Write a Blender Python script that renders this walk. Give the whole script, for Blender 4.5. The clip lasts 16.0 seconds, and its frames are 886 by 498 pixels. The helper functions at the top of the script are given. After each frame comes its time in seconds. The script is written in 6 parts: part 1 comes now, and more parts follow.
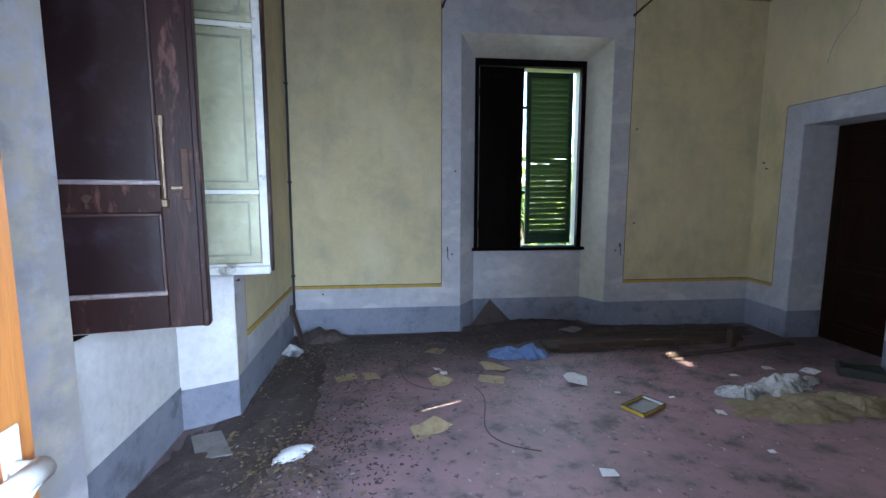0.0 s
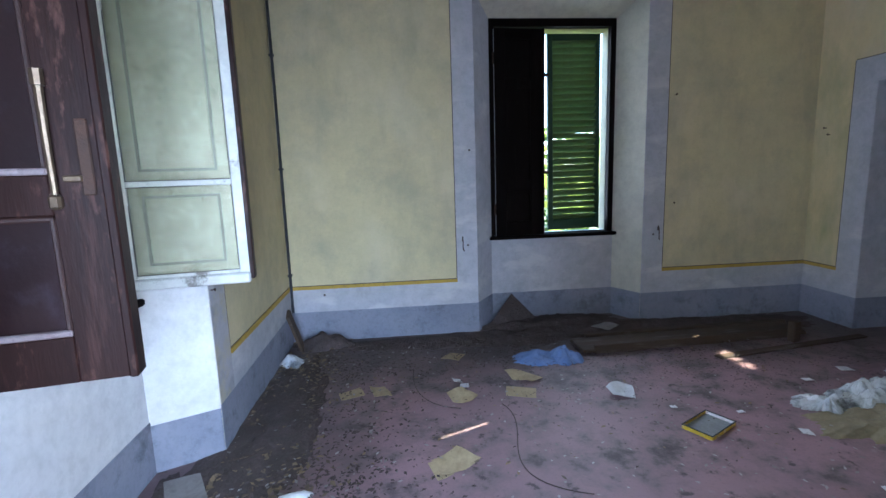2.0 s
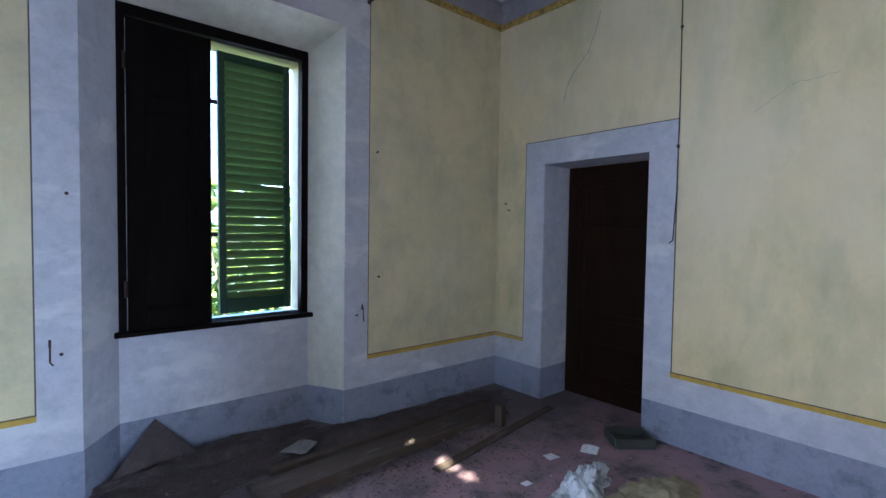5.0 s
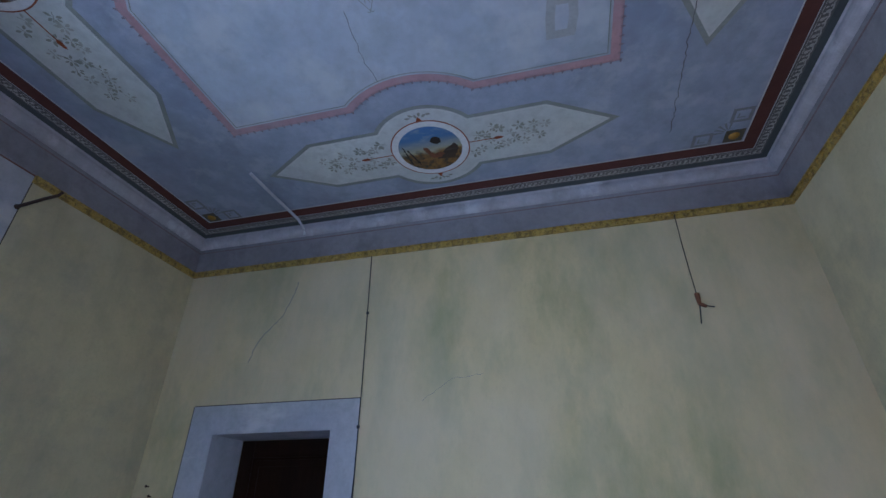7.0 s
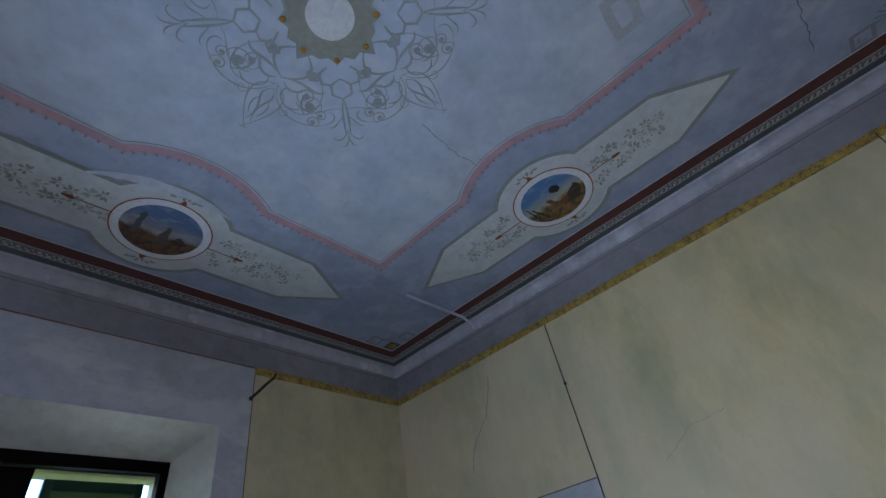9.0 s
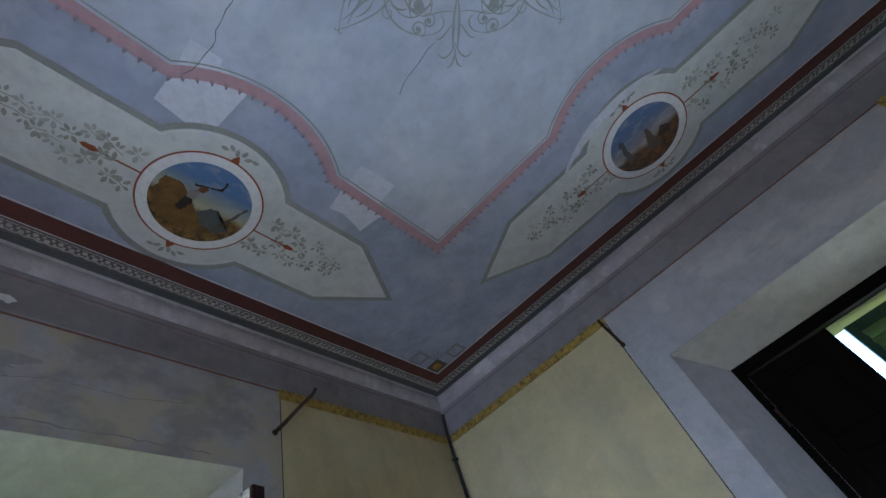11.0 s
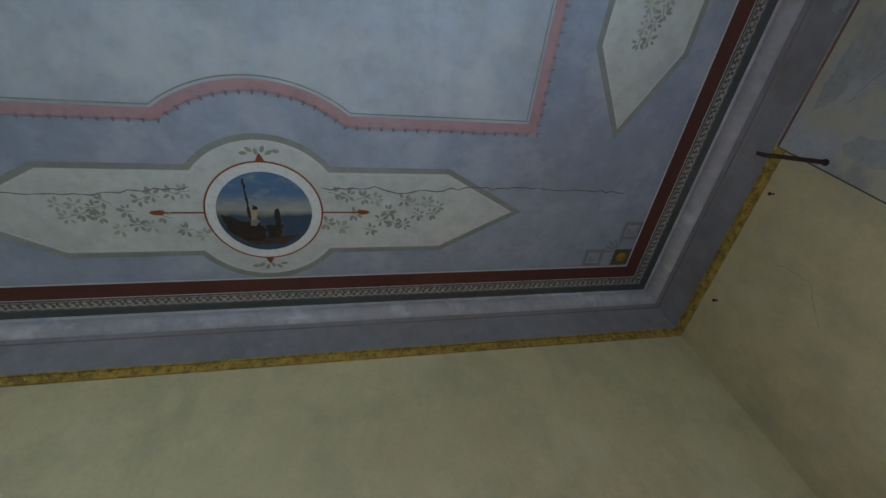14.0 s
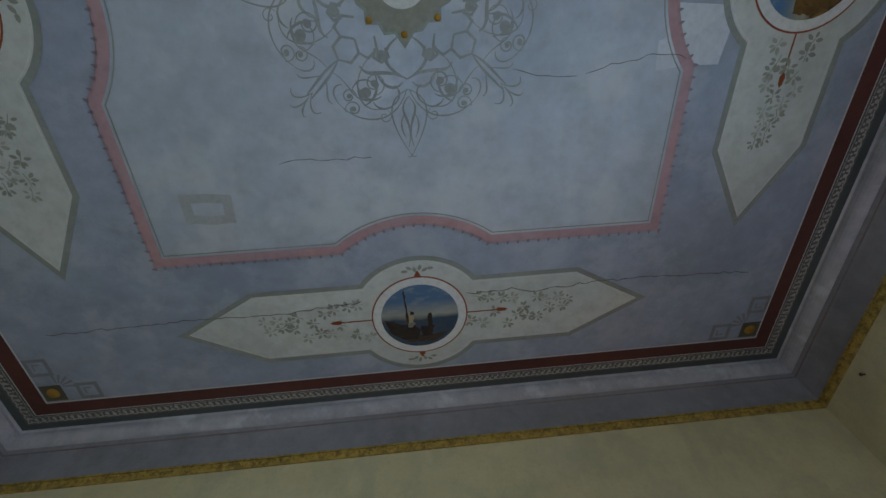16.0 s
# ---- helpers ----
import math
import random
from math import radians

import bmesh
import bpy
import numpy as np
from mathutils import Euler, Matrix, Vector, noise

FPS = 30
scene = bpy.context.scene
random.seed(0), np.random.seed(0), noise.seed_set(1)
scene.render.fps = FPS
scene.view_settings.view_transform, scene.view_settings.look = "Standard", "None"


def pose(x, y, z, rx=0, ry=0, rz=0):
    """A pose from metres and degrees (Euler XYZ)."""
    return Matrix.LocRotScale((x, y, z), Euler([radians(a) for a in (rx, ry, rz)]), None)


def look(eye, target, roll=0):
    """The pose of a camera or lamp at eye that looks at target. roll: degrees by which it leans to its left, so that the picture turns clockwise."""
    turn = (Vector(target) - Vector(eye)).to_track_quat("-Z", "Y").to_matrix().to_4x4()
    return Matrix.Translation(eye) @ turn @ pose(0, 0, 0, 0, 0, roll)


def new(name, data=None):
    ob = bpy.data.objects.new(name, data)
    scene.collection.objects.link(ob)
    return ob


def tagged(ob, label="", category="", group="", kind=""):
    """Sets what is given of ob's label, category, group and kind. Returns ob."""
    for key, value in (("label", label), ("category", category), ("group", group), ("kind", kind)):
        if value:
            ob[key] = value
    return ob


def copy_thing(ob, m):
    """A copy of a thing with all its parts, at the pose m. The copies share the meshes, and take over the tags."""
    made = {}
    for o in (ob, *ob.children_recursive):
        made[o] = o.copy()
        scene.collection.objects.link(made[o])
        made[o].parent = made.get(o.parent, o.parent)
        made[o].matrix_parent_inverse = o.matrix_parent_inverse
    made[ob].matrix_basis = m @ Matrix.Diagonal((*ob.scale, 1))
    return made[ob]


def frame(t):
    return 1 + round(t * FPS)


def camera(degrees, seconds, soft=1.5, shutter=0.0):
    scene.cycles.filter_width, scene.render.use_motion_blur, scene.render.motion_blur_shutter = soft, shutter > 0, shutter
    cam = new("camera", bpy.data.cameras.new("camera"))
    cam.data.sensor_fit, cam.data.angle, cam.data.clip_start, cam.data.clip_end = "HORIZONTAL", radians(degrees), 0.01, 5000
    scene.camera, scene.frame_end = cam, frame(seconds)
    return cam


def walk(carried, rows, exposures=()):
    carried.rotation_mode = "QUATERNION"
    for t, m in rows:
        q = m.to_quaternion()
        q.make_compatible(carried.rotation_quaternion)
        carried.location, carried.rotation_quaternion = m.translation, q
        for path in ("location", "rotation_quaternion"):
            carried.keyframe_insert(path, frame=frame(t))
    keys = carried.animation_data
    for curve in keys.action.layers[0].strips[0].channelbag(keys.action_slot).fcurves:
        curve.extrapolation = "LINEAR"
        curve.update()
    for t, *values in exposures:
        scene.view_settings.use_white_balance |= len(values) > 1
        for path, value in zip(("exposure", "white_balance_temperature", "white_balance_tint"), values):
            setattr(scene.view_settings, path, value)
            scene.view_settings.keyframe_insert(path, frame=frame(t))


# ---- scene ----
cam = camera(86.7, 16.0)
PATH = [
    (0, (0.961, 0.373, 1.436), (1.183, 2.345, 1.188), 0.1),
    (0.5, (0.92, 0.446, 1.43), (1.268, 2.396, 1.155), -1.1),
    (1, (0.901, 0.526, 1.423), (1.189, 2.481, 1.114), -1.9),
    (1.5, (0.919, 0.726, 1.415), (1.112, 2.696, 1.131), -1.8),
    (2, (0.976, 0.924, 1.424), (1.156, 2.891, 1.111), -1.9),
    (2.5, (1.02, 1.186, 1.433), (1.46, 3.117, 1.152), -3.5),
    (3, (1.122, 1.381, 1.442), (1.487, 3.34, 1.264), -1.9),
    (3.2, (1.183, 1.446, 1.458), (1.456, 3.421, 1.297), 0.2),
    (5.3, (1.574, 1.94, 1.458), (3.04, 3.301, 1.468), 1.8),
    (5.5, (1.627, 1.942, 1.464), (3.182, 3.196, 1.54), 2.6),
    (6, (1.741, 1.961, 1.481), (3.502, 2.89, 1.668), 4.0),
    (6.5, (1.78, 1.992, 1.554), (3.613, 2.522, 2.152), 0.5),
    (7, (1.763, 1.98, 1.584), (3.458, 2.413, 2.554), -0.0),
    (7.5, (1.762, 1.954, 1.625), (3.356, 2.443, 2.729), -2.3),
    (8, (1.787, 1.92, 1.65), (3.321, 2.471, 2.809), -4.8),
    (8.2, (1.801, 1.904, 1.651), (3.291, 2.491, 2.848), -5.4),
    (10.3, (1.836, 2.116, 1.651), (2.118, 3.502, 3.066), -25.1),
    (10.5, (1.846, 2.136, 1.664), (1.905, 3.524, 3.103), -25.0),
    (11, (1.897, 2.171, 1.671), (1.345, 3.406, 3.145), -25.2),
    (11.5, (1.918, 2.172, 1.665), (0.93, 3.122, 3.122), -28.1),
    (12, (1.841, 2.116, 1.627), (0.625, 2.572, 3.148), -30.7),
    (12.5, (1.804, 2.169, 1.651), (0.554, 1.855, 3.18), -26.8),
    (13, (1.866, 2.153, 1.651), (0.893, 1.368, 3.212), -27.5),
    (13.5, (1.967, 2.188, 1.643), (1.277, 1.15, 3.208), -28.0),
    (14, (2.084, 2.259, 1.663), (1.615, 1.132, 3.247), -19.5),
    (14.5, (2.158, 2.307, 1.643), (1.996, 1.103, 3.233), -13.1),
    (15, (2.231, 2.429, 1.638), (2.19, 1.251, 3.254), -8.7),
    (15.5, (2.338, 2.57, 1.633), (2.177, 1.481, 3.302), -13.3),
    (16, (2.4, 2.684, 1.63), (2.262, 1.67, 3.348), -11.0),
]
EXPOSURE = [(0, 3.28, 5200, 10), (0.5, 3.3, 5320, 9), (1.5, 3.48, 5200, 10.5), (3.2, 3.2, 5000, 11), (5.3, 3.75, 4850, 13), (6.0, 3.4, 4720, 12), (6.8, 3.2, 4560, 12), (8.2, 2.95, 4660, 10.5), (10.3, 3.15, 5150, 7), (11.0, 3.3, 5180, 6.5), (11.5, 3.28, 5200, 6), (12.5, 3.76, 5220, 2.5), (13.0, 3.78, 5270, 0), (13.5, 3.47, 5310, -2), (14.5, 3.07, 5370, -3), (16, 2.9, 5430, -2)]
walk(cam, [(t, look(eye, target, roll)) for t, eye, target, roll in PATH], EXPOSURE)

# ---------------------------------------------------------------- light
world = bpy.data.worlds.new("sky")
scene.world = world
world.use_nodes = True
_n = world.node_tree.nodes
_sky = _n.new("ShaderNodeTexSky")
_sky.sky_type = "NISHITA"
_sky.sun_disc = False
_sky.sun_elevation = radians(32.2)
_sky.sun_rotation = radians(247)
world.node_tree.links.new(_sky.outputs[0], _n["Background"].inputs[0])
_n["Background"].inputs[1].default_value = 0.15

SUN_WAY = Vector((0.922, 0.387, -0.63)).normalized()
sun = new("sun", bpy.data.lights.new("sun", "SUN"))
sun.data.energy, sun.data.angle, sun.data.color = 5.0, radians(0.5), (1.0, 0.84, 0.52)
sun.matrix_world = look((0, 0, 8), Vector((0, 0, 8)) + SUN_WAY)


def daylight(name, place, target, size_x, size_y, watts, colour, spread=180):
    """Sky light standing in a window's opening."""
    lamp = new(name, bpy.data.lights.new(name, "AREA"))
    lamp.data.shape, lamp.data.size, lamp.data.size_y = "RECTANGLE", size_x, size_y
    lamp.data.energy, lamp.data.color = watts, colour
    lamp.data.spread = radians(spread)
    lamp.matrix_world = look(place, target)
    return lamp


# unseen windows of the hall behind the open door, then the room's two windows
daylight("hall_daylight", (1.45, -2.55, 1.45), (1.0, 0.4, 1.45), 1.2, 2.2, 30.0, (0.80, 0.89, 1.0))
# no such window is known; added to brighten the west wall by the door
daylight("added_hall_side_light", (2.55, -1.25, 1.95), (0.9, 0.6, 1.3), 1.5, 1.1, 58.0, (0.80, 0.89, 1.0))
# set inside the shutters, added to brighten the south wall
daylight("north_window_daylight", (2.72, 5.42, 1.80), (2.4, 1.0, 1.7), 0.50, 1.70, 2.2, (0.90, 0.90, 0.91), 115)
daylight("window_daylight", (-0.37, 2.45, 1.30), (3.0, 1.3, 1.3), 0.80, 0.86, 4.0, (0.78, 0.89, 1.0), 135)


# ---------------------------------------------------------------- materials
def nodes_of(name):
    m = bpy.data.materials.new(name)
    m.use_nodes = True
    t = m.node_tree
    return m, t, t.nodes["Principled BSDF"]


def tex_noise(t, scale, detail=4.0, rough=0.55, where="Object", stretch=(1, 1, 1)):
    co = t.nodes.new("ShaderNodeTexCoord")
    mp = t.nodes.new("ShaderNodeMapping")
    mp.inputs["Scale"].default_value = stretch
    n = t.nodes.new("ShaderNodeTexNoise")
    n.inputs["Scale"].default_value = scale
    n.inputs["Detail"].default_value = detail
    n.inputs["Roughness"].default_value = rough
    t.links.new(co.outputs[where], mp.inputs[0])
    t.links.new(mp.outputs[0], n.inputs["Vector"])
    return n.outputs["Fac"]


def ramp(t, fac, lo, hi):
    r = t.nodes.new("ShaderNodeMapRange")
    r.inputs[1].default_value, r.inputs[2].default_value = lo, hi
    t.links.new(fac, r.inputs[0])
    return r.outputs[0]


def times(t, fac, k):
    r = t.nodes.new("ShaderNodeMath")
    r.operation = "MULTIPLY"
    t.links.new(fac, r.inputs[0])
    r.inputs[1].default_value = k
    return r.outputs[0]


def blend(t, fac, a, b):
    m = t.nodes.new("ShaderNodeMix")
    m.data_type = "RGBA"
    t.links.new(fac, m.inputs[0])
    for socket, c in ((m.inputs[6], a), (m.inputs[7], b)):
        if isinstance(c, tuple):
            socket.default_value = (*c, 1)
        else:
            t.links.new(c, socket)
    return m.outputs[2]


def bump(t, p, fac, strength, distance):
    b = t.nodes.new("ShaderNodeBump")
    b.inputs["Strength"].default_value = strength
    b.inputs["Distance"].default_value = distance
    t.links.new(fac, b.inputs["Height"])
    t.links.new(b.outputs[0], p.inputs["Normal"])


def surface(name, base, other, stain=None, big=1.3, fine=60.0, rough=0.85, relief=0.25, depth=0.004,
            stain_at=(0.55, 0.72), stain_amount=0.7, metal=0.0, stretch=(1, 1, 1), gloss=0.5, mottled=0.4, waves=3.0, runs=None, bloom=None):
    """A worn surface: base and other mixed by broad blotches, grain on top, and stains with an outline of their own."""
    m, t, p = nodes_of(name)
    broad = tex_noise(t, big, 5.0, 0.6, stretch=stretch)
    grain = tex_noise(t, fine, 3.0, 0.6, stretch=stretch)
    c = blend(t, ramp(t, broad, 0.32, 0.68), base, other)
    mottle = tex_noise(t, big * 8.0, 6.0, 0.65, stretch=stretch)
    c = blend(t, times(t, ramp(t, mottle, 0.48, 0.72), mottled), c, tuple(v * 0.62 for v in base))
    c = blend(t, times(t, ramp(t, mottle, 0.46, 0.30), mottled * 0.7), c, tuple(min(0.85, v * 1.18) for v in base))
    dark = tuple(v * 0.72 for v in base)
    c = blend(t, times(t, ramp(t, grain, 0.5, 0.8), 0.45), c, dark)
    if stain:
        s = tex_noise(t, big * 2.3, 8.0, 0.7, stretch=stretch)
        c = blend(t, times(t, ramp(t, s, *stain_at), stain_amount), c, stain)
    if runs:
        tint, size, ratio, at, amount = runs
        c = blend(t, times(t, ramp(t, tex_noise(t, size, 7.0, 0.62, stretch=ratio), *at), amount), c, tint)
    if bloom:
        tint, size, ratio, at, amount = bloom
        c = blend(t, times(t, ramp(t, tex_noise(t, size, 6.0, 0.6, stretch=ratio), *at), amount), c, tint)
    t.links.new(c, p.inputs["Base Color"])
    p.inputs["Roughness"].default_value = rough
    p.inputs["Metallic"].default_value = metal
    p.inputs["Specular IOR Level"].default_value = gloss
    both = t.nodes.new("ShaderNodeMath")
    both.operation = "MULTIPLY_ADD"
    t.links.new(broad, both.inputs[0])
    both.inputs[1].default_value = waves
    t.links.new(grain, both.inputs[2])
    bump(t, p, both.outputs[0], relief, depth)
    return m


M = {}
M["wall"] = surface("cream_plaster", (0.63, 0.545, 0.315), (0.55, 0.475, 0.285), (0.37, 0.34, 0.235), big=0.9, fine=45, relief=0.45, stain_at=(0.47, 0.70), stain_amount=0.7, mottled=0.26,
                    runs=((0.37, 0.34, 0.22), 2.2, (1.8, 1.8, 0.5), (0.52, 0.74), 0.55), bloom=((0.68, 0.60, 0.40), 1.7, (1.2, 1.2, 0.8), (0.52, 0.68), 0.5))
M["wall_green"] = surface("mildewed_plaster", (0.67, 0.555, 0.30), (0.59, 0.48, 0.25), (0.37, 0.355, 0.185), big=0.75, fine=45, stain_at=(0.47, 0.68), stain_amount=0.7, stretch=(1, 1, 0.6), mottled=0.26,
                          runs=((0.33, 0.325, 0.17), 1.4, (1.5, 1.5, 0.65), (0.50, 0.66), 0.75), bloom=((0.70, 0.60, 0.43), 0.6, (1.3, 1.3, 0.75), (0.42, 0.66), 0.6))
M["band"] = surface("grey_lime_paint", (0.50, 0.49, 0.52), (0.42, 0.42, 0.46), (0.33, 0.32, 0.34), big=1.6, fine=50, stain_amount=0.6,
                    bloom=((0.64, 0.62, 0.61), 2.6, (0.8, 0.8, 1.8), (0.54, 0.64), 0.6))
M["band_worn"] = surface("peeling_grey_lime", (0.46, 0.45, 0.48), (0.38, 0.37, 0.40), (0.46, 0.42, 0.32), big=1.5, fine=50, stain_at=(0.46, 0.56), stain_amount=0.85,
                         runs=((0.25, 0.245, 0.25), 2.4, (1, 1, 1.5), (0.50, 0.60), 0.6))
M["brownline"] = surface("brown_line", (0.16, 0.07, 0.05), (0.22, 0.12, 0.09), big=6, fine=60)
M["faintline"] = surface("faded_brown_line", (0.19, 0.135, 0.13), (0.24, 0.20, 0.205), big=3, fine=60)
M["white"] = surface("white_lime_paint", (0.70, 0.69, 0.68), (0.60, 0.59, 0.60), (0.42, 0.41, 0.42), big=1.8, fine=50, stain_amount=0.5)
M["peel"] = surface("bared_grey_plaster", (0.33, 0.325, 0.325), (0.40, 0.39, 0.385), (0.25, 0.24, 0.235), big=4, fine=50, relief=0.5, stain_amount=0.6)
M["reveal"] = surface("cream_lime_reveal", (0.62, 0.60, 0.50), (0.55, 0.53, 0.45), (0.40, 0.38, 0.34), big=1.6, fine=50, stain_amount=0.45)
M["dado"] = surface("blue_grey_dado", (0.21, 0.22, 0.28), (0.28, 0.29, 0.35), (0.08, 0.08, 0.09), big=2.2, fine=40, stain_at=(0.52, 0.7), stain_amount=0.7)
M["line"] = surface("ochre_line", (0.50, 0.34, 0.05), (0.40, 0.26, 0.04), (0.15, 0.10, 0.03), big=6, fine=90)
M["clay"] = surface("red_brown_paint", (0.20, 0.085, 0.035), (0.13, 0.05, 0.025), big=20, fine=80, relief=0.05)
M["straw"] = surface("straw_brown_paint", (0.22, 0.12, 0.025), (0.10, 0.055, 0.015), (0.05, 0.03, 0.012), big=16, fine=80, relief=0.05, stain_amount=0.7)
M["gold"] = surface("gilded_moulding", (0.54, 0.37, 0.07), (0.38, 0.25, 0.04), (0.10, 0.065, 0.02), big=14, fine=80, rough=0.55, relief=0.6, stain_at=(0.45, 0.6))
M["ink"] = surface("dark_brown_brushwork", (0.022, 0.016, 0.013), (0.05, 0.034, 0.024), big=20, fine=120, relief=0.05)
M["crackline"] = surface("hairline_crack", (0.10, 0.10, 0.105), (0.19, 0.19, 0.195), big=8, fine=60, relief=0.1)
M["hair"] = surface("dark_line", (0.07, 0.06, 0.05), (0.12, 0.10, 0.08), big=6, fine=90)
M["ceil"] = surface("blue_grey_ceiling", (0.41, 0.45, 0.57), (0.30, 0.335, 0.45), (0.22, 0.24, 0.30), big=1.1, fine=30, relief=0.12, stain_at=(0.53, 0.72), stain_amount=0.55,
                    runs=((0.47, 0.50, 0.58), 4.0, (1, 1, 1), (0.52, 0.64), 0.6))
M["ceil_in"] = surface("pale_ceiling_field", (0.54, 0.58, 0.67), (0.43, 0.475, 0.565), (0.36, 0.375, 0.40), big=1.0, fine=30, relief=0.12, stain_at=(0.56, 0.74), stain_amount=0.55,
                       runs=((0.62, 0.64, 0.68), 3.2, (1, 1, 1), (0.50, 0.64), 0.6))
M["rim"] = surface("white_painted_rim", (0.80, 0.80, 0.81), (0.74, 0.74, 0.76), big=5, fine=60, relief=0.05)
M["panel"] = surface("cream_ceiling_panel", (0.66, 0.68, 0.67), (0.57, 0.595, 0.59), (0.40, 0.42, 0.41), big=1.5, fine=30, relief=0.1, stain_amount=0.4)
M["olive"] = surface("grey_green_outline", (0.25, 0.27, 0.25), (0.35, 0.37, 0.35), big=3, fine=60, relief=0.05)
M["pale"] = surface("pale_line", (0.72, 0.72, 0.70), (0.60, 0.60, 0.60), big=5, fine=60, relief=0.05)
M["pink"] = surface("faded_pink", (0.50, 0.31, 0.33), (0.44, 0.31, 0.35), (0.43, 0.41, 0.47), big=1.4, fine=40, relief=0.08, stain_amount=0.5)
M["mauve"] = surface("mauve_drop", (0.25, 0.21, 0.25), (0.33, 0.28, 0.33), big=3, fine=60, relief=0.05)
M["red"] = surface("red_brown_band", (0.130, 0.042, 0.032), (0.09, 0.032, 0.026), (0.06, 0.03, 0.03), big=2, fine=50, relief=0.1, stain_amount=0.5)
M["lacebg"] = surface("lace_ground", (0.17, 0.16, 0.15), (0.13, 0.125, 0.12), big=3, fine=60, relief=0.1)
M["lace"] = surface("lace_white", (0.58, 0.55, 0.50), (0.36, 0.34, 0.31), big=9, fine=80, relief=0.1)
M["slate"] = surface("dark_green_strip", (0.075, 0.09, 0.09), (0.11, 0.12, 0.12), big=3, fine=60, relief=0.1)
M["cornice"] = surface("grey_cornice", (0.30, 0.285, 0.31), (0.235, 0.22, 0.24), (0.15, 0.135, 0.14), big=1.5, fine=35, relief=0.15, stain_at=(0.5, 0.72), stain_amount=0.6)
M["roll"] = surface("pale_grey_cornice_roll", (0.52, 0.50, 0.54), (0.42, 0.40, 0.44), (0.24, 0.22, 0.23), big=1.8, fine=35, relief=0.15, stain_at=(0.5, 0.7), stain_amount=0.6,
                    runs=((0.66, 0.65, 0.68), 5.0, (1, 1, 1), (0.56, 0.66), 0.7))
M["patch"] = surface("fresh_plaster_patch", (0.66, 0.69, 0.76), (0.58, 0.61, 0.69), big=3, fine=40, relief=0.1)
M["smudge"] = surface("faded_grey_mark", (0.40, 0.41, 0.43), (0.46, 0.48, 0.51), big=6, fine=40, relief=0.1)
M["rust"] = surface("rust_red_paint", (0.32, 0.085, 0.02), (0.20, 0.055, 0.02), big=9, fine=60, relief=0.05)
M["sprig_pale"] = surface("faded_sprig", (0.38, 0.385, 0.35), (0.47, 0.475, 0.44), big=9, fine=60, relief=0.05)
M["sprig"] = surface("grey_green_sprig", (0.28, 0.285, 0.245), (0.38, 0.385, 0.345), big=9, fine=60, relief=0.05)
M["scroll"] = surface("grey_scroll", (0.29, 0.30, 0.29), (0.38, 0.40, 0.41), big=4, fine=60, relief=0.05)
M["keymark"] = surface("grey_key_pattern", (0.22, 0.23, 0.25), (0.30, 0.31, 0.34), big=9, fine=60, relief=0.05)
M["square"] = surface("dark_olive_square", (0.10, 0.09, 0.06), (0.14, 0.12, 0.08), big=9, fine=60, relief=0.1)
M["plate"] = surface("olive_rosette", (0.33, 0.33, 0.27), (0.26, 0.26, 0.22), big=5, fine=60, relief=0.1)
M["bead"] = surface("ochre_bead", (0.42, 0.24, 0.03), (0.30, 0.16, 0.02), big=12, fine=60, relief=0.1)
M["floor"] = None
M["darkwood"] = surface("dark_stained_wood", (0.012, 0.0042, 0.0032), (0.024, 0.008, 0.006), (0.06, 0.028, 0.022), big=2.5, fine=40, gloss=0.2, rough=0.5, relief=0.15, stain_at=(0.54, 0.72), stain_amount=0.7, stretch=(3, 3, 0.4),
                        runs=((0.10, 0.048, 0.036), 16.0, (1.6, 1.6, 0.5), (0.56, 0.66), 0.75))
# dark copy of the stained wood, with the backlit shade put into its colour
M["shaded_wood"] = surface("shaded_window_wood", (0.0035, 0.0025, 0.002), (0.006, 0.0035, 0.003), (0.012, 0.009, 0.008), big=2.5, fine=40, rough=0.75, gloss=0.06, stretch=(3, 3, 0.4))
# bluish blotches put the panels' reflected sheen into the colour
M["darkpanel"] = surface("dark_glossy_panel", (0.011, 0.004, 0.0045), (0.018, 0.007, 0.0075), (0.04, 0.030, 0.042), big=3.5, fine=40, rough=0.3, gloss=0.5, relief=0.2, stain_at=(0.52, 0.72), stain_amount=0.7)
M["wornedge"] = surface("rubbed_wood_edge", (0.018, 0.0075, 0.006), (0.045, 0.02, 0.016), (0.02, 0.009, 0.007), big=7, fine=60, rough=0.5)
M["dusty"] = surface("dusty_worn_wood", (0.26, 0.22, 0.22), (0.14, 0.10, 0.10), (0.06, 0.03, 0.03), big=9, fine=60, rough=0.7)
M["doorwood"] = surface("brown_door_wood", (0.018, 0.007, 0.0025), (0.009, 0.004, 0.0016), (0.003, 0.002, 0.0015), big=2.5, fine=40, gloss=0.1, rough=0.6, stretch=(3, 3, 0.4))
M["oak"] = surface("orange_varnished_wood", (0.42, 0.17, 0.04), (0.33, 0.12, 0.03), (0.16, 0.07, 0.03), big=3, fine=45, rough=0.4, stretch=(4, 4, 0.4))
M["paint"] = surface("flaking_white_paint", (0.66, 0.655, 0.63), (0.54, 0.535, 0.50), (0.10, 0.08, 0.06), big=2.2, fine=60, rough=0.6, stain_at=(0.59, 0.67), stain_amount=0.8)
M["cream"] = surface("cracked_cream_paint", (0.40, 0.37, 0.26), (0.27, 0.245, 0.16), (0.12, 0.095, 0.055), big=2.6, fine=50, rough=0.8, gloss=0.2, stain_at=(0.54, 0.70), stain_amount=0.6)
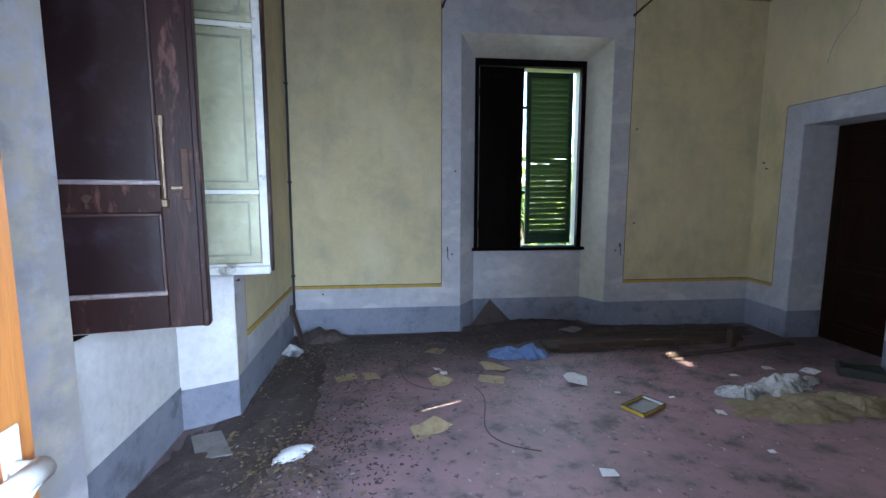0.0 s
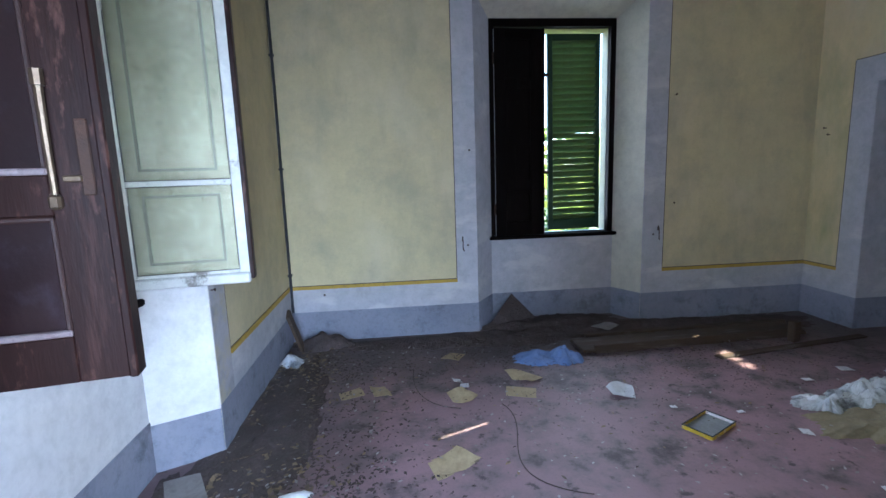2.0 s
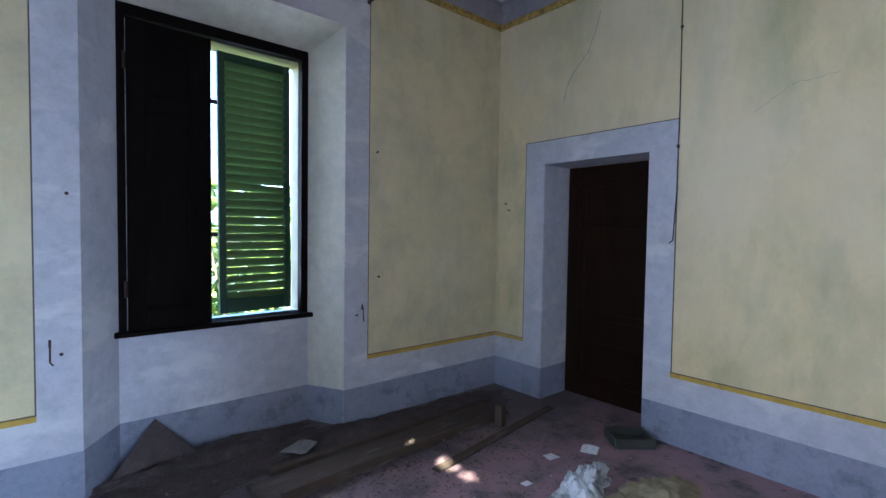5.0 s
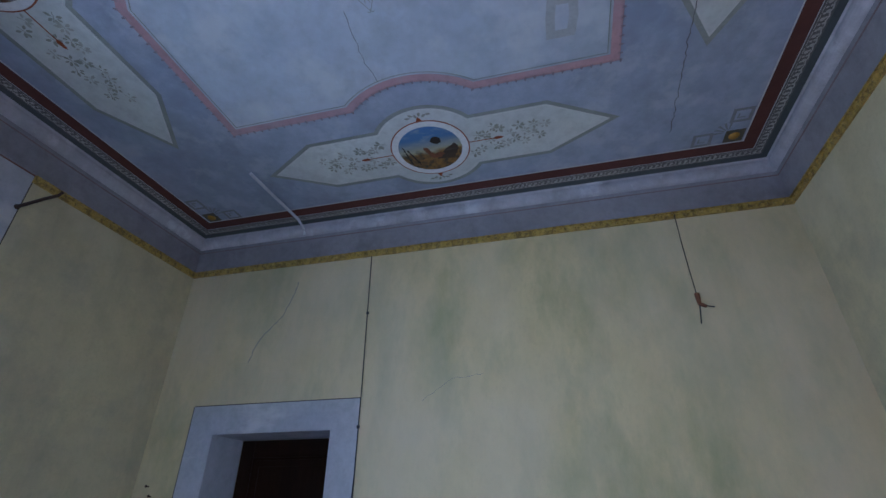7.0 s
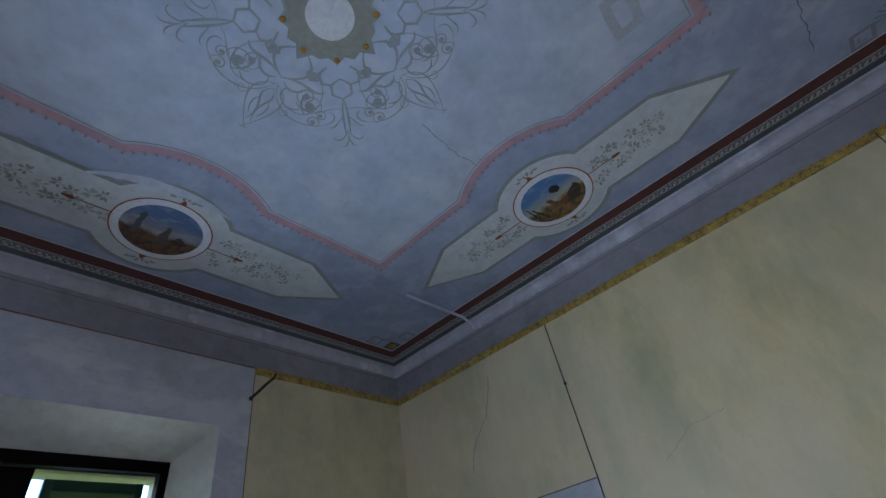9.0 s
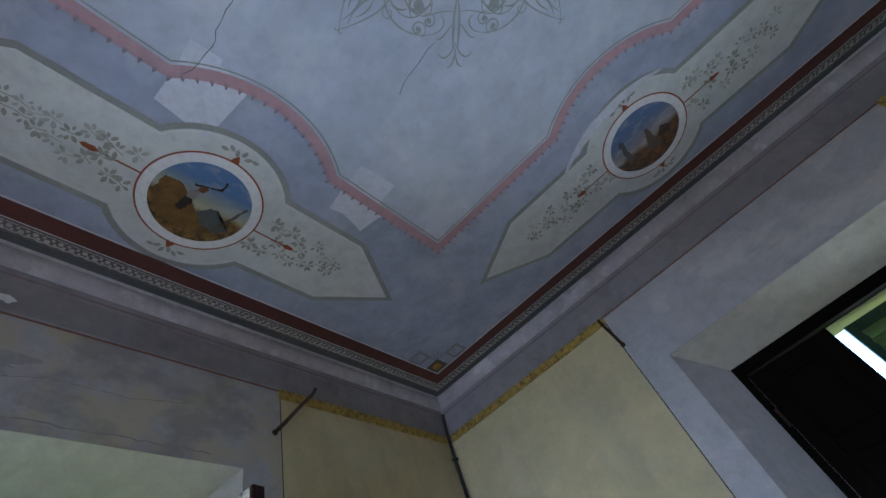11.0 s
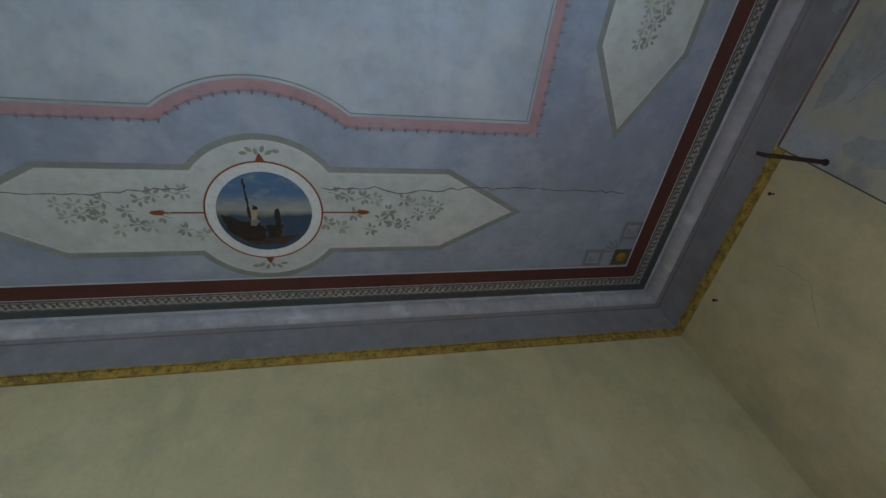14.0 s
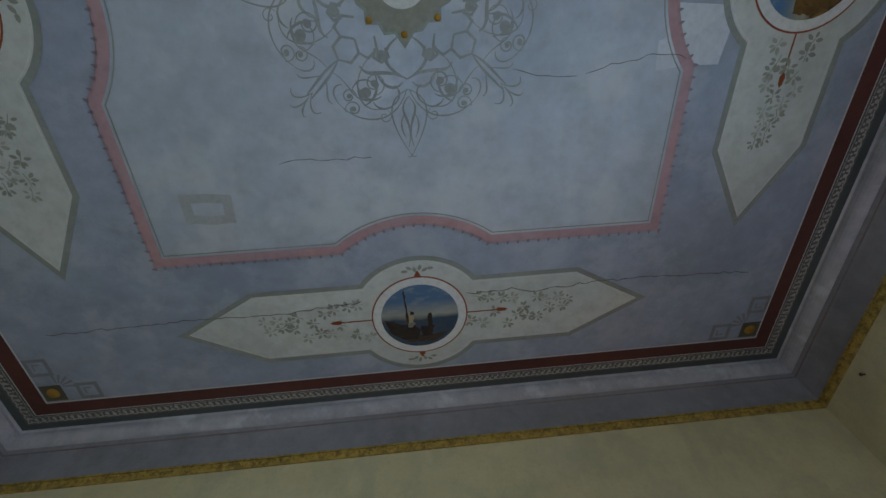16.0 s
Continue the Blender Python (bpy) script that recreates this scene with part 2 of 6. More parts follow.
# bead a darker tone than the cream panel it outlines
M["bead_grey"] = surface("darker_panel_bead", (0.17, 0.155, 0.11), (0.24, 0.22, 0.17), big=6, fine=60)
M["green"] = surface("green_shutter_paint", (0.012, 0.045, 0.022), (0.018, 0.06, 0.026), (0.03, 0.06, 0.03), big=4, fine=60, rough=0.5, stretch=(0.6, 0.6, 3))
# paler than the other slats: daylight between them is put into the colour
M["paleg"] = surface("backlit_green", (0.08, 0.135, 0.038), (0.11, 0.17, 0.05), (0.06, 0.10, 0.04), big=4, fine=60, rough=0.6, stretch=(0.6, 0.6, 3))
M["iron"] = surface("rusty_iron", (0.05, 0.03, 0.022), (0.08, 0.04, 0.025), (0.02, 0.015, 0.012), big=20, fine=90, rough=0.75, metal=0.4)
M["brass"] = surface("worn_brass", (0.19, 0.14, 0.09), (0.09, 0.06, 0.04), (0.10, 0.07, 0.05), big=14, fine=80, rough=0.4, metal=0.7)
M["steel"] = surface("bare_steel", (0.5, 0.5, 0.52), (0.4, 0.4, 0.42), big=14, fine=80, rough=0.35, metal=0.9)
M["cable"] = surface("black_cable", (0.016, 0.016, 0.018), (0.03, 0.03, 0.032), big=12, fine=80, rough=0.6)
M["pipe"] = surface("white_conduit", (0.66, 0.66, 0.70), (0.55, 0.55, 0.6), big=6, fine=80, rough=0.5)
M["card"] = surface("tan_cardboard", (0.46, 0.37, 0.22), (0.38, 0.30, 0.17), (0.22, 0.16, 0.09), big=7, fine=70, stain_amount=0.5)
M["greycard"] = surface("dusty_grey_card", (0.27, 0.25, 0.24), (0.22, 0.20, 0.19), (0.12, 0.11, 0.10), big=6, fine=60)
M["paper"] = surface("white_paper", (0.78, 0.78, 0.80), (0.70, 0.71, 0.74), (0.5, 0.5, 0.5), big=6, fine=60, stain_amount=0.3)
# dark blotches put the shading between the folds into the colour
M["plastic"] = surface("grey_plastic_sheet", (0.66, 0.68, 0.70), (0.36, 0.38, 0.40), (0.035, 0.037, 0.04), big=3.2, fine=40, rough=0.35, stain_at=(0.50, 0.62), stain_amount=0.8)
M["tancloth"] = surface("tan_cloth", (0.27, 0.23, 0.14), (0.21, 0.17, 0.10), (0.10, 0.08, 0.05), big=6, fine=120, rough=0.95, stain_amount=0.5)
M["bluecloth"] = surface("blue_cloth", (0.14, 0.22, 0.46), (0.20, 0.28, 0.50), (0.07, 0.10, 0.2), big=9, fine=120, rough=0.9, stain_amount=0.6)
M["yellow"] = surface("yellow_tin", (0.62, 0.46, 0.02), (0.5, 0.36, 0.02), (0.6, 0.6, 0.55), big=18, fine=90, rough=0.4, stain_at=(0.55, 0.6))
M["tin"] = surface("grey_tin_inside", (0.32, 0.33, 0.34), (0.24, 0.25, 0.26), big=8, fine=60, rough=0.5, metal=0.4)
M["plank"] = surface("dusty_brown_plank", (0.075, 0.047, 0.03), (0.05, 0.034, 0.023), (0.17, 0.15, 0.13), big=2.5, fine=40, stretch=(0.4, 3, 3))
M["soil"] = surface("dark_dirt", (0.06, 0.045, 0.04), (0.10, 0.075, 0.07), (0.17, 0.13, 0.125), big=5, fine=50, rough=1.0, relief=0.8, depth=0.02)
M["tray"] = surface("dark_green_tray", (0.03, 0.033, 0.027), (0.05, 0.053, 0.043), big=6, fine=60, rough=0.5)
M["ground"] = surface("garden_ground", (0.10, 0.12, 0.05), (0.07, 0.09, 0.035), big=1.0, fine=20)
M["facade"] = surface("outer_render", (0.45, 0.40, 0.28), (0.38, 0.33, 0.24), big=0.8, fine=20)
# outer render darkened in colour to hold down the glare beside the shutter
M["dark_render"] = surface("darkened_render", (0.13, 0.125, 0.09), (0.09, 0.09, 0.06), (0.05, 0.055, 0.03), big=4, fine=40, relief=0.5)
M["trunk"] = surface("bark", (0.09, 0.07, 0.05), (0.13, 0.10, 0.075), big=6, fine=30, relief=0.8)


def leaf_material(name, a, b, shine):
    m, t, p = nodes_of(name)
    g = t.nodes.new("ShaderNodeNewGeometry")
    t.links.new(blend(t, g.outputs["Random Per Island"], a, b), p.inputs["Base Color"])
    p.inputs["Roughness"].default_value = 0.55
    p.inputs["Transmission Weight"].default_value = 0.0
    p.inputs["Subsurface Weight"].default_value = shine
    return m


M["leaf"] = leaf_material("green_leaves", (0.12, 0.19, 0.03), (0.20, 0.28, 0.05), 0.0)
M["litter"] = leaf_material("dry_leaves", (0.07, 0.05, 0.032), (0.27, 0.19, 0.10), 0.0)
M["chips"] = leaf_material("plaster_chips", (0.14, 0.12, 0.11), (0.40, 0.38, 0.37), 0.0)


def floor_material():
    """Worn red cement floor, greyed by dust and dirt."""
    m, t, p = nodes_of("red_cement_floor")
    broad = tex_noise(t, 0.8, 4.0, 0.6)
    mid = tex_noise(t, 3.2, 8.0, 0.7)
    grain = tex_noise(t, 70.0, 4.0, 0.6)
    c = blend(t, ramp(t, broad, 0.35, 0.65), (0.32, 0.195, 0.215), (0.225, 0.152, 0.168))
    c = blend(t, times(t, ramp(t, mid, 0.46, 0.60), 0.7), c, (0.135, 0.11, 0.115))
    c = blend(t, times(t, ramp(t, mid, 0.55, 0.66), 0.9), c, (0.06, 0.045, 0.042))
    c = blend(t, times(t, ramp(t, grain, 0.55, 0.75), 0.5), c, (0.14, 0.10, 0.10))
    spots = tex_noise(t, 9.0, 5.0, 0.65)
    c = blend(t, times(t, ramp(t, spots, 0.60, 0.67), 0.85), c, (0.045, 0.034, 0.032))
    c = blend(t, times(t, ramp(t, spots, 0.36, 0.29), 0.45), c, (0.34, 0.26, 0.28))
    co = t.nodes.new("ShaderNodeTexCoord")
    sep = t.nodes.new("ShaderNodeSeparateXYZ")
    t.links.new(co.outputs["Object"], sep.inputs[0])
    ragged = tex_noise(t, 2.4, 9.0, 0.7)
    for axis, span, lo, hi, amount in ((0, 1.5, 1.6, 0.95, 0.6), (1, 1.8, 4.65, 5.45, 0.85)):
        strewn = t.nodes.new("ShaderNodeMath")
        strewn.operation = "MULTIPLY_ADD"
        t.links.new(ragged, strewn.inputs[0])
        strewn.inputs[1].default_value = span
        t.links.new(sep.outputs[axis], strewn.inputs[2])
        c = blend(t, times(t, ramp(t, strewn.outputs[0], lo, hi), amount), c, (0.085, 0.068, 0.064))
    t.links.new(c, p.inputs["Base Color"])
    p.inputs["Roughness"].default_value = 0.62
    bump(t, p, grain, 0.3, 0.004)
    return m


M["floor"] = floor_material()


def glass_material():
    m, t, p = nodes_of("dusty_glass")
    p.inputs["Base Color"].default_value = (0.9, 0.93, 0.92, 1)
    p.inputs["Roughness"].default_value = 0.09
    p.inputs["Transmission Weight"].default_value = 1.0
    p.inputs["IOR"].default_value = 1.18
    return m


M["glass"] = glass_material()


def picture_material(name, sky_low, sky_high, land, dark, level, blob):
    """A painted roundel: sky, a horizon, brown land and dark masses, all in loose brushwork."""
    m, t, p = nodes_of(name)
    co = t.nodes.new("ShaderNodeTexCoord")
    sep = t.nodes.new("ShaderNodeSeparateXYZ")
    t.links.new(co.outputs["Object"], sep.inputs[0])
    wob = tex_noise(t, blob, 5.0, 0.6)
    add = t.nodes.new("ShaderNodeMath")
    add.operation = "MULTIPLY_ADD"
    t.links.new(wob, add.inputs[0])
    add.inputs[1].default_value = 0.16
    t.links.new(sep.outputs[1], add.inputs[2])
    sky = blend(t, ramp(t, sep.outputs[1], -0.04, 0.11), sky_low, sky_high)
    clouds = tex_noise(t, 7.0, 5.0, 0.6, stretch=(1, 2.2, 1))
    sky = blend(t, times(t, ramp(t, clouds, 0.48, 0.70), 0.6), sky, (0.42, 0.43, 0.42))
    ground = blend(t, ramp(t, tex_noise(t, 16.0, 5.0, 0.7), 0.4, 0.6), land, dark)
    edge = t.nodes.new("ShaderNodeMapRange")
    edge.inputs[1].default_value, edge.inputs[2].default_value = level + 0.018, level - 0.014
    t.links.new(add.outputs[0], edge.inputs[0])
    t.links.new(blend(t, edge.outputs[0], sky, ground), p.inputs["Base Color"])
    p.inputs["Roughness"].default_value = 0.8
    return m


M["pic_a"] = picture_material("harvest_roundel", (0.44, 0.40, 0.16), (0.10, 0.19, 0.38), (0.26, 0.145, 0.035), (0.06, 0.035, 0.012), 0.06, 5.0)
M["pic_b"] = picture_material("harbour_roundel", (0.50, 0.45, 0.28), (0.10, 0.18, 0.34), (0.03, 0.075, 0.15), (0.07, 0.08, 0.10), 0.075, 1.0)
M["pic_c"] = picture_material("hunting_roundel", (0.46, 0.42, 0.20), (0.10, 0.20, 0.42), (0.26, 0.14, 0.03), (0.06, 0.05, 0.03), 0.06, 6.0)
M["pic_d"] = picture_material("mill_roundel", (0.30, 0.26, 0.22), (0.10, 0.15, 0.30), (0.20, 0.09, 0.03), (0.05, 0.04, 0.03), 0.05, 4.0)


# ---------------------------------------------------------------- mesh helpers
def mesh_of(bm, name, smooth=False):
    me = bpy.data.meshes.new(name)
    bm.to_mesh(me)
    bm.free()
    if smooth:
        for f in me.polygons:
            f.use_smooth = True
    return me


def part(name, bm, material, parent=None, label="", smooth=False):
    ob = new(name, mesh_of(bm, name, smooth))
    ob.data.materials.append(M[material])
    if parent:
        ob.parent = parent
    if label:
        ob["label"] = label
    return ob


def holder(name, x=0.0, y=0.0, z=0.0, rz=0.0):
    ob = new(name)
    ob.empty_display_size = 0.1
    ob.matrix_world = pose(x, y, z, 0, 0, rz)
    return ob


def box(bm, a, b, bevel=0.0):
    """A box between two corners, its edges rounded off by bevel."""
    lo = [min(p, q) for p, q in zip(a, b)]
    hi = [max(p, q) for p, q in zip(a, b)]
    v = [bm.verts.new((x, y, z)) for z in (lo[2], hi[2]) for y in (lo[1], hi[1]) for x in (lo[0], hi[0])]
    fs = [bm.faces.new([v[i] for i in q]) for q in ((0, 2, 3, 1), (4, 5, 7, 6), (0, 1, 5, 4), (2, 6, 7, 3), (0, 4, 6, 2), (1, 3, 7, 5))]
    if bevel:
        es = {e for f in fs for e in f.edges}
        bmesh.ops.bevel(bm, geom=list(es), offset=bevel, segments=1, affect="EDGES")
    return bm


def boxes(*pairs, bevel=0.0):
    bm = bmesh.new()
    for a, b in pairs:
        box(bm, a, b, bevel)
    return bm


def prism(bm, outline, z0, z1):
    """An upright prism over a flat outline of (x, y)."""
    lo = [bm.verts.new((x, y, z0)) for x, y in outline]
    hi = [bm.verts.new((x, y, z1)) for x, y in outline]
    n = len(outline)
    bm.faces.new(lo[::-1])
    bm.faces.new(hi)
    for i in range(n):
        bm.faces.new((lo[i], lo[(i + 1) % n], hi[(i + 1) % n], hi[i]))
    bmesh.ops.recalc_face_normals(bm, faces=bm.faces[:])
    return bm


def rod(bm, pts, r, sides=7, taper=1.0):
    """A round bar along a line of points."""
    pts = [Vector(p) for p in pts]
    rings = []
    for i, p in enumerate(pts):
        d = (pts[min(i + 1, len(pts) - 1)] - pts[max(i - 1, 0)]).normalized()
        u = d.orthogonal().normalized()
        if rings:
            u = (last - d * last.dot(d)).normalized()
        last = u
        w = d.cross(u)
        k = r * (1 + (taper - 1) * i / (len(pts) - 1))
        rings.append([bm.verts.new(p + k * (math.cos(a) * u + math.sin(a) * w)) for a in [2 * math.pi * j / sides for j in range(sides)]])
    for a, b in zip(rings, rings[1:]):
        for j in range(sides):
            bm.faces.new((a[j], a[(j + 1) % sides], b[(j + 1) % sides], b[j]))
    bm.faces.new(rings[0][::-1])
    bm.faces.new(rings[-1])
    return bm


def ribbon(bm, pts, width, z, closed=False, side=0.0):
    """A flat painted stroke of that width along (x, y) points, facing down; side shifts it to one side of the line."""
    n = len(pts)
    rows = []
    for i, (x, y) in enumerate(pts):
        if closed:
            ax, ay = pts[i - 1]
            bx, by = pts[(i + 1) % n]
        else:
            ax, ay = pts[max(i - 1, 0)]
            bx, by = pts[min(i + 1, n - 1)]
        p, a, b = Vector((x, y)), Vector((ax, ay)), Vector((bx, by))
        d0 = (p - a).normalized() if (p - a).length > 1e-9 else (b - p).normalized()
        d1 = (b - p).normalized() if (b - p).length > 1e-9 else d0
        n0, n1 = Vector((-d0.y, d0.x)), Vector((-d1.y, d1.x))
        m = (n0 + n1).normalized() if (n0 + n1).length > 1e-6 else n0
        k = min(2.0, 1.0 / max(0.3, m.dot(n0)))
        w = width[i] if isinstance(width, list) else width
        rows.append((bm.verts.new((*(p + m * k * (side + w / 2)), z)), bm.verts.new((*(p + m * k * (side - w / 2)), z))))
    for i in range(n if closed else n - 1):
        a, b = rows[i], rows[(i + 1) % n]
        bm.faces.new((a[0], b[0], b[1], a[1]))
    return bm


def fan(bm, outline, z):
    """A flat painted field inside an outline, facing down."""
    f = bm.faces.new([bm.verts.new((x, y, z)) for x, y in outline])
    f.normal_update()
    if f.normal.z > 0:
        f.normal_flip()
    return bm


def ring_pts(cx, cy, r, n=48, a0=0.0, a1=2 * math.pi, end=False):
    return [(cx + r * math.cos(a0 + (a1 - a0) * i / (n - (1 if end else 0))), cy + r * math.sin(a0 + (a1 - a0) * i / (n - (1 if end else 0)))) for i in range(n)]


def frame_sweep(bm, profile, x0, x1, y0, y1):
    """Sweeps a profile of (inset, z) round a rectangle, with mitred corners."""
    loops = []
    for d, z in profile:
        loops.append([bm.verts.new(p) for p in ((x0 + d, y0 + d, z), (x1 - d, y0 + d, z), (x1 - d, y1 - d, z), (x0 + d, y1 - d, z))])
    for a, b in zip(loops, loops[1:]):
        for j in range(4):
            bm.faces.new((a[j], a[(j + 1) % 4], b[(j + 1) % 4], b[j]))
    return bm


def crumple(bm, amount, scale, seed):
    for v in bm.verts:
        v.co += noise.noise_vector(v.co * scale + Vector((seed, seed * 2.0, 0))) * amount
    return bm


# ---------------------------------------------------------------- the room
X1, Y0, Y1, H = 4.81, 0.375, 5.0, 3.682
T = 0.45
GOLD = 3.39
WN = (1.655, 3.186, 2.93)          # north recess: from, to, top
FN = (1.843, 3.035, 0.80, 2.78)    # north window: from, to, sill, head
WW = (1.865, 3.335, 2.905)           # west recess
FW = (1.99, 3.195, 0.86, 2.785)    # west window
BACK = 0.29                        # depth of the recesses
DE = (3.535, 4.455, 2.05)          # east door opening
DS = (0.34, 1.60, 1.92)            # south door opening, widened to let the hall side lamp in


def structure(ob, label, category):
    return tagged(ob, label, category, kind="structure")


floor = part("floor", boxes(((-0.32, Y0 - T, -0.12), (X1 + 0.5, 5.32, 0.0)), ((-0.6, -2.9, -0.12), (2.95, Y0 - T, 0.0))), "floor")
structure(floor, "worn dull red cement floor strewn with dirt and rubbish", "floor")

wall_n = part("wall_north", boxes(((-T, Y1, 0), (WN[0], Y1 + T, H + 0.2)), ((WN[1], Y1, 0), (X1 + T, Y1 + T, H + 0.2)),
                                  ((WN[0], Y1, WN[2]), (WN[1], Y1 + T, H + 0.2))), "wall")
structure(wall_n, "cream plastered wall with a grey framed window recess", "wall")
wall_w = part("wall_west", boxes(((-T, Y0 - T, 0), (0, WW[0], H + 0.2)), ((-T, WW[1], 0), (0, Y1, H + 0.2)),
                                 ((-T, WW[0], WW[2]), (0, WW[1], H + 0.2))), "wall")
structure(wall_w, "cream plastered wall with a deep window recess", "wall")
wall_e = part("wall_east", boxes(((X1, Y0 - T, 0), (X1 + T, DE[0], H + 0.2)), ((X1, DE[1], 0), (X1 + T, Y1, H + 0.2)),
                                 ((X1, DE[0], DE[2]), (X1 + T, DE[1], H + 0.2))), "wall_green")
structure(wall_e, "cream plastered wall with greenish mildew stains", "wall")
wall_s = part("wall_south", boxes(((0, Y0 - T, 0), (DS[0], Y0, H + 0.2)), ((DS[1], Y0 - T, 0), (X1, Y0, H + 0.2)),
                                  ((DS[0], Y0 - T, DS[2]), (DS[1], Y0, H + 0.2))), "wall")
structure(wall_s, "plain cream plastered wall with a doorway", "wall")

# splayed recesses and the parapets under the windows
b = bmesh.new()
prism(b, [(WN[0] - 0.01, Y1 + 0.002), (WN[0] + 0.0, Y1 + 0.002), (FN[0], Y1 + BACK), (FN[0], Y1 + T - 0.01), (WN[0] - 0.01, Y1 + T - 0.01)], 0, WN[2])
part("reveal_left", b, "band", wall_n)
b = bmesh.new()
prism(b, [(WN[1] + 0.01, Y1 + 0.002), (WN[1], Y1 + 0.002), (FN[1], Y1 + BACK), (FN[1], Y1 + T - 0.01), (WN[1] + 0.01, Y1 + T - 0.01)], 0, WN[2])
part("reveal_right", b, "reveal", wall_n)


def lintel(along0, along1, top, head):
    """The sloping soffit of a recess, in (along, depth, z)."""
    return [(along0, 0.002, top), (along1, 0.002, top), (along1, BACK, head), (along0, BACK, head),
            (along0, T - 0.02, head), (along1, T - 0.02, head), (along0, T - 0.02, top + 0.02), (along1, T - 0.02, top + 0.02),
            (along0, 0.002, top + 0.02), (along1, 0.002, top + 0.02)]


def soffit(turn, along0, along1, top, head):
    bm = bmesh.new()
    v = [bm.verts.new(turn(*p)) for p in lintel(along0, along1, top, head)]
    for q in ((0, 1, 2, 3), (3, 2, 5, 4), (4, 5, 7, 6), (0, 3, 4, 6, 8), (1, 9, 7, 5, 2), (0, 8, 9, 1)):
        bm.faces.new([v[i] for i in q])
    bmesh.ops.recalc_face_normals(bm, faces=bm.faces[:])
    return bm


part("soffit", soffit(lambda a, d, z: (a, Y1 + d, z), WN[0], WN[1], WN[2], FN[3]), "reveal", wall_n)
part("soffit", soffit(lambda a, d, z: (-d, a, z), WW[0], WW[1], WW[2], FW[3]), "reveal", wall_w)
part("parapet", boxes(((FN[0] - 0.02, Y1 + BACK, 0), (FN[1] + 0.02, Y1 + T - 0.015, FN[2]))), "band", wall_n)
part("parapet", boxes(((-BACK, FW[0] - 0.02, 0), (-T + 0.015, FW[1] + 0.02, FW[2]))), "white", wall_w)
part("parapet_dado", boxes(((FN[0] - 0.01, Y1 + BACK - 0.004, 0), (FN[1] + 0.01, Y1 + BACK + 0.01, 0.27))), "dado", wall_n)
part("parapet_dado", boxes(((-BACK + 0.004, FW[0] - 0.01, 0), (-BACK - 0.01, FW[1] + 0.01, 0.27))), "dado", wall_w)
b = bmesh.new()
prism(b, [(-0.002, WW[1]), (-0.002, WW[1] + 0.01), (-BACK - 0.06, WW[1] + 0.01), (-BACK - 0.06, FW[1]), (-BACK, FW[1])], 0, WW[2])
part("reveal_right", b, "white", wall_w)
part("outer_reveal", boxes(((-T + 0.01, FW[1], 0), (-BACK - 0.06, WW[1] + 0.01, WW[2]))), "dark_render", wall_w)
b = bmesh.new()
prism(b, [(-0.002, WW[0]), (-BACK, FW[0]), (-T + 0.01, FW[0]), (-T + 0.01, WW[0] - 0.01), (-0.002, WW[0] - 0.01)], 0, WW[2])
part("reveal_left", b, "band", wall_w)
# dado painted on the splays
b = bmesh.new()
prism(b, [(-0.002, WW[1] - 0.004), (-BACK, FW[1] - 0.004), (-BACK, FW[1]), (-0.002, WW[1])], 0, 0.25)
part("reveal_dado", b, "dado", wall_w)
b = bmesh.new()
prism(b, [(WN[0], Y1 + 0.003), (WN[0] + 0.004, Y1 + 0.003), (FN[0] + 0.004, Y1 + BACK), (FN[0], Y1 + BACK)], 0, 0.27)
part("reveal_dado", b, "dado", wall_n)
b = bmesh.new()
prism(b, [(WN[1], Y1 + 0.003), (WN[1] - 0.004, Y1 + 0.003), (FN[1] - 0.004, Y1 + BACK), (FN[1], Y1 + BACK)], 0, 0.27)
part("reveal_dado", b, "dado", wall_n)


# painted zones, each a thin coat of lime on the plaster
P = 0.003
DADO, LINE = 0.27, 0.485


def coat(name, wall, u0, u1, z0, z1, material, thick=P):
    if wall is wall_n:
        a, c = (u0, Y1 - thick, z0), (u1, Y1 + 0.01, z1)
    elif wall is wall_s:
        a, c = (u0, Y0 - 0.01, z0), (u1, Y0 + thick, z1)
    elif wall is wall_w:
        a, c = (-0.01, u0, z0), (thick, u1, z1)
    else:
        a, c = (X1 - thick, u0, z0), (X1 + 0.01, u1, z1)
    return part(name, boxes((a, c)), material, wall)


for wall, ranges in ((wall_n, ((0, 1.47), (3.385, X1))), (wall_w, ((Y0, 1.59), (3.54, Y1))), (wall_e, ((Y0, 3.34), (4.655, Y1))), (wall_s, ((1.8, X1),))):
    for u0, u1 in ranges:
        coat("dado", wall, u0, u1, 0, DADO, "dado")
        coat("dado_upper", wall, u0, u1, DADO, LINE - 0.012, "band")
        coat("dado_line", wall, u0, u1, LINE - 0.012, LINE + 0.016, "line", 0.012)
        coat("shadow_line", wall, u0, u1, LINE + 0.016, LINE + 0.022, "hair", 0.002)
for wall, (w0, w1, top), (o0, o1) in ((wall_n, WN, (1.47, 3.385)), (wall_w, WW, (1.59, 3.54))):
    m = "band" if wall is wall_n else "band_worn"
    coat("surround", wall, o0, w0, DADO, GOLD, m)
    coat("surround", wall, w1, o1, DADO, GOLD, m)
    coat("surround", wall, w0, w1, top, GOLD, m)
    coat("surround_dado", wall, o0, w0, 0, DADO, "dado")
    coat("surround_dado", wall, w1, o1, 0, DADO, "dado")
    coat("edge_line", wall, o0 - 0.007, o0, LINE, GOLD, "hair", 0.0025)
    coat("edge_line", wall, o1, o1 + 0.007, LINE, GOLD, "hair", 0.0025)
    coat("red_line", wall, o0, o1, GOLD - 0.010, GOLD, "brownline", 0.006)
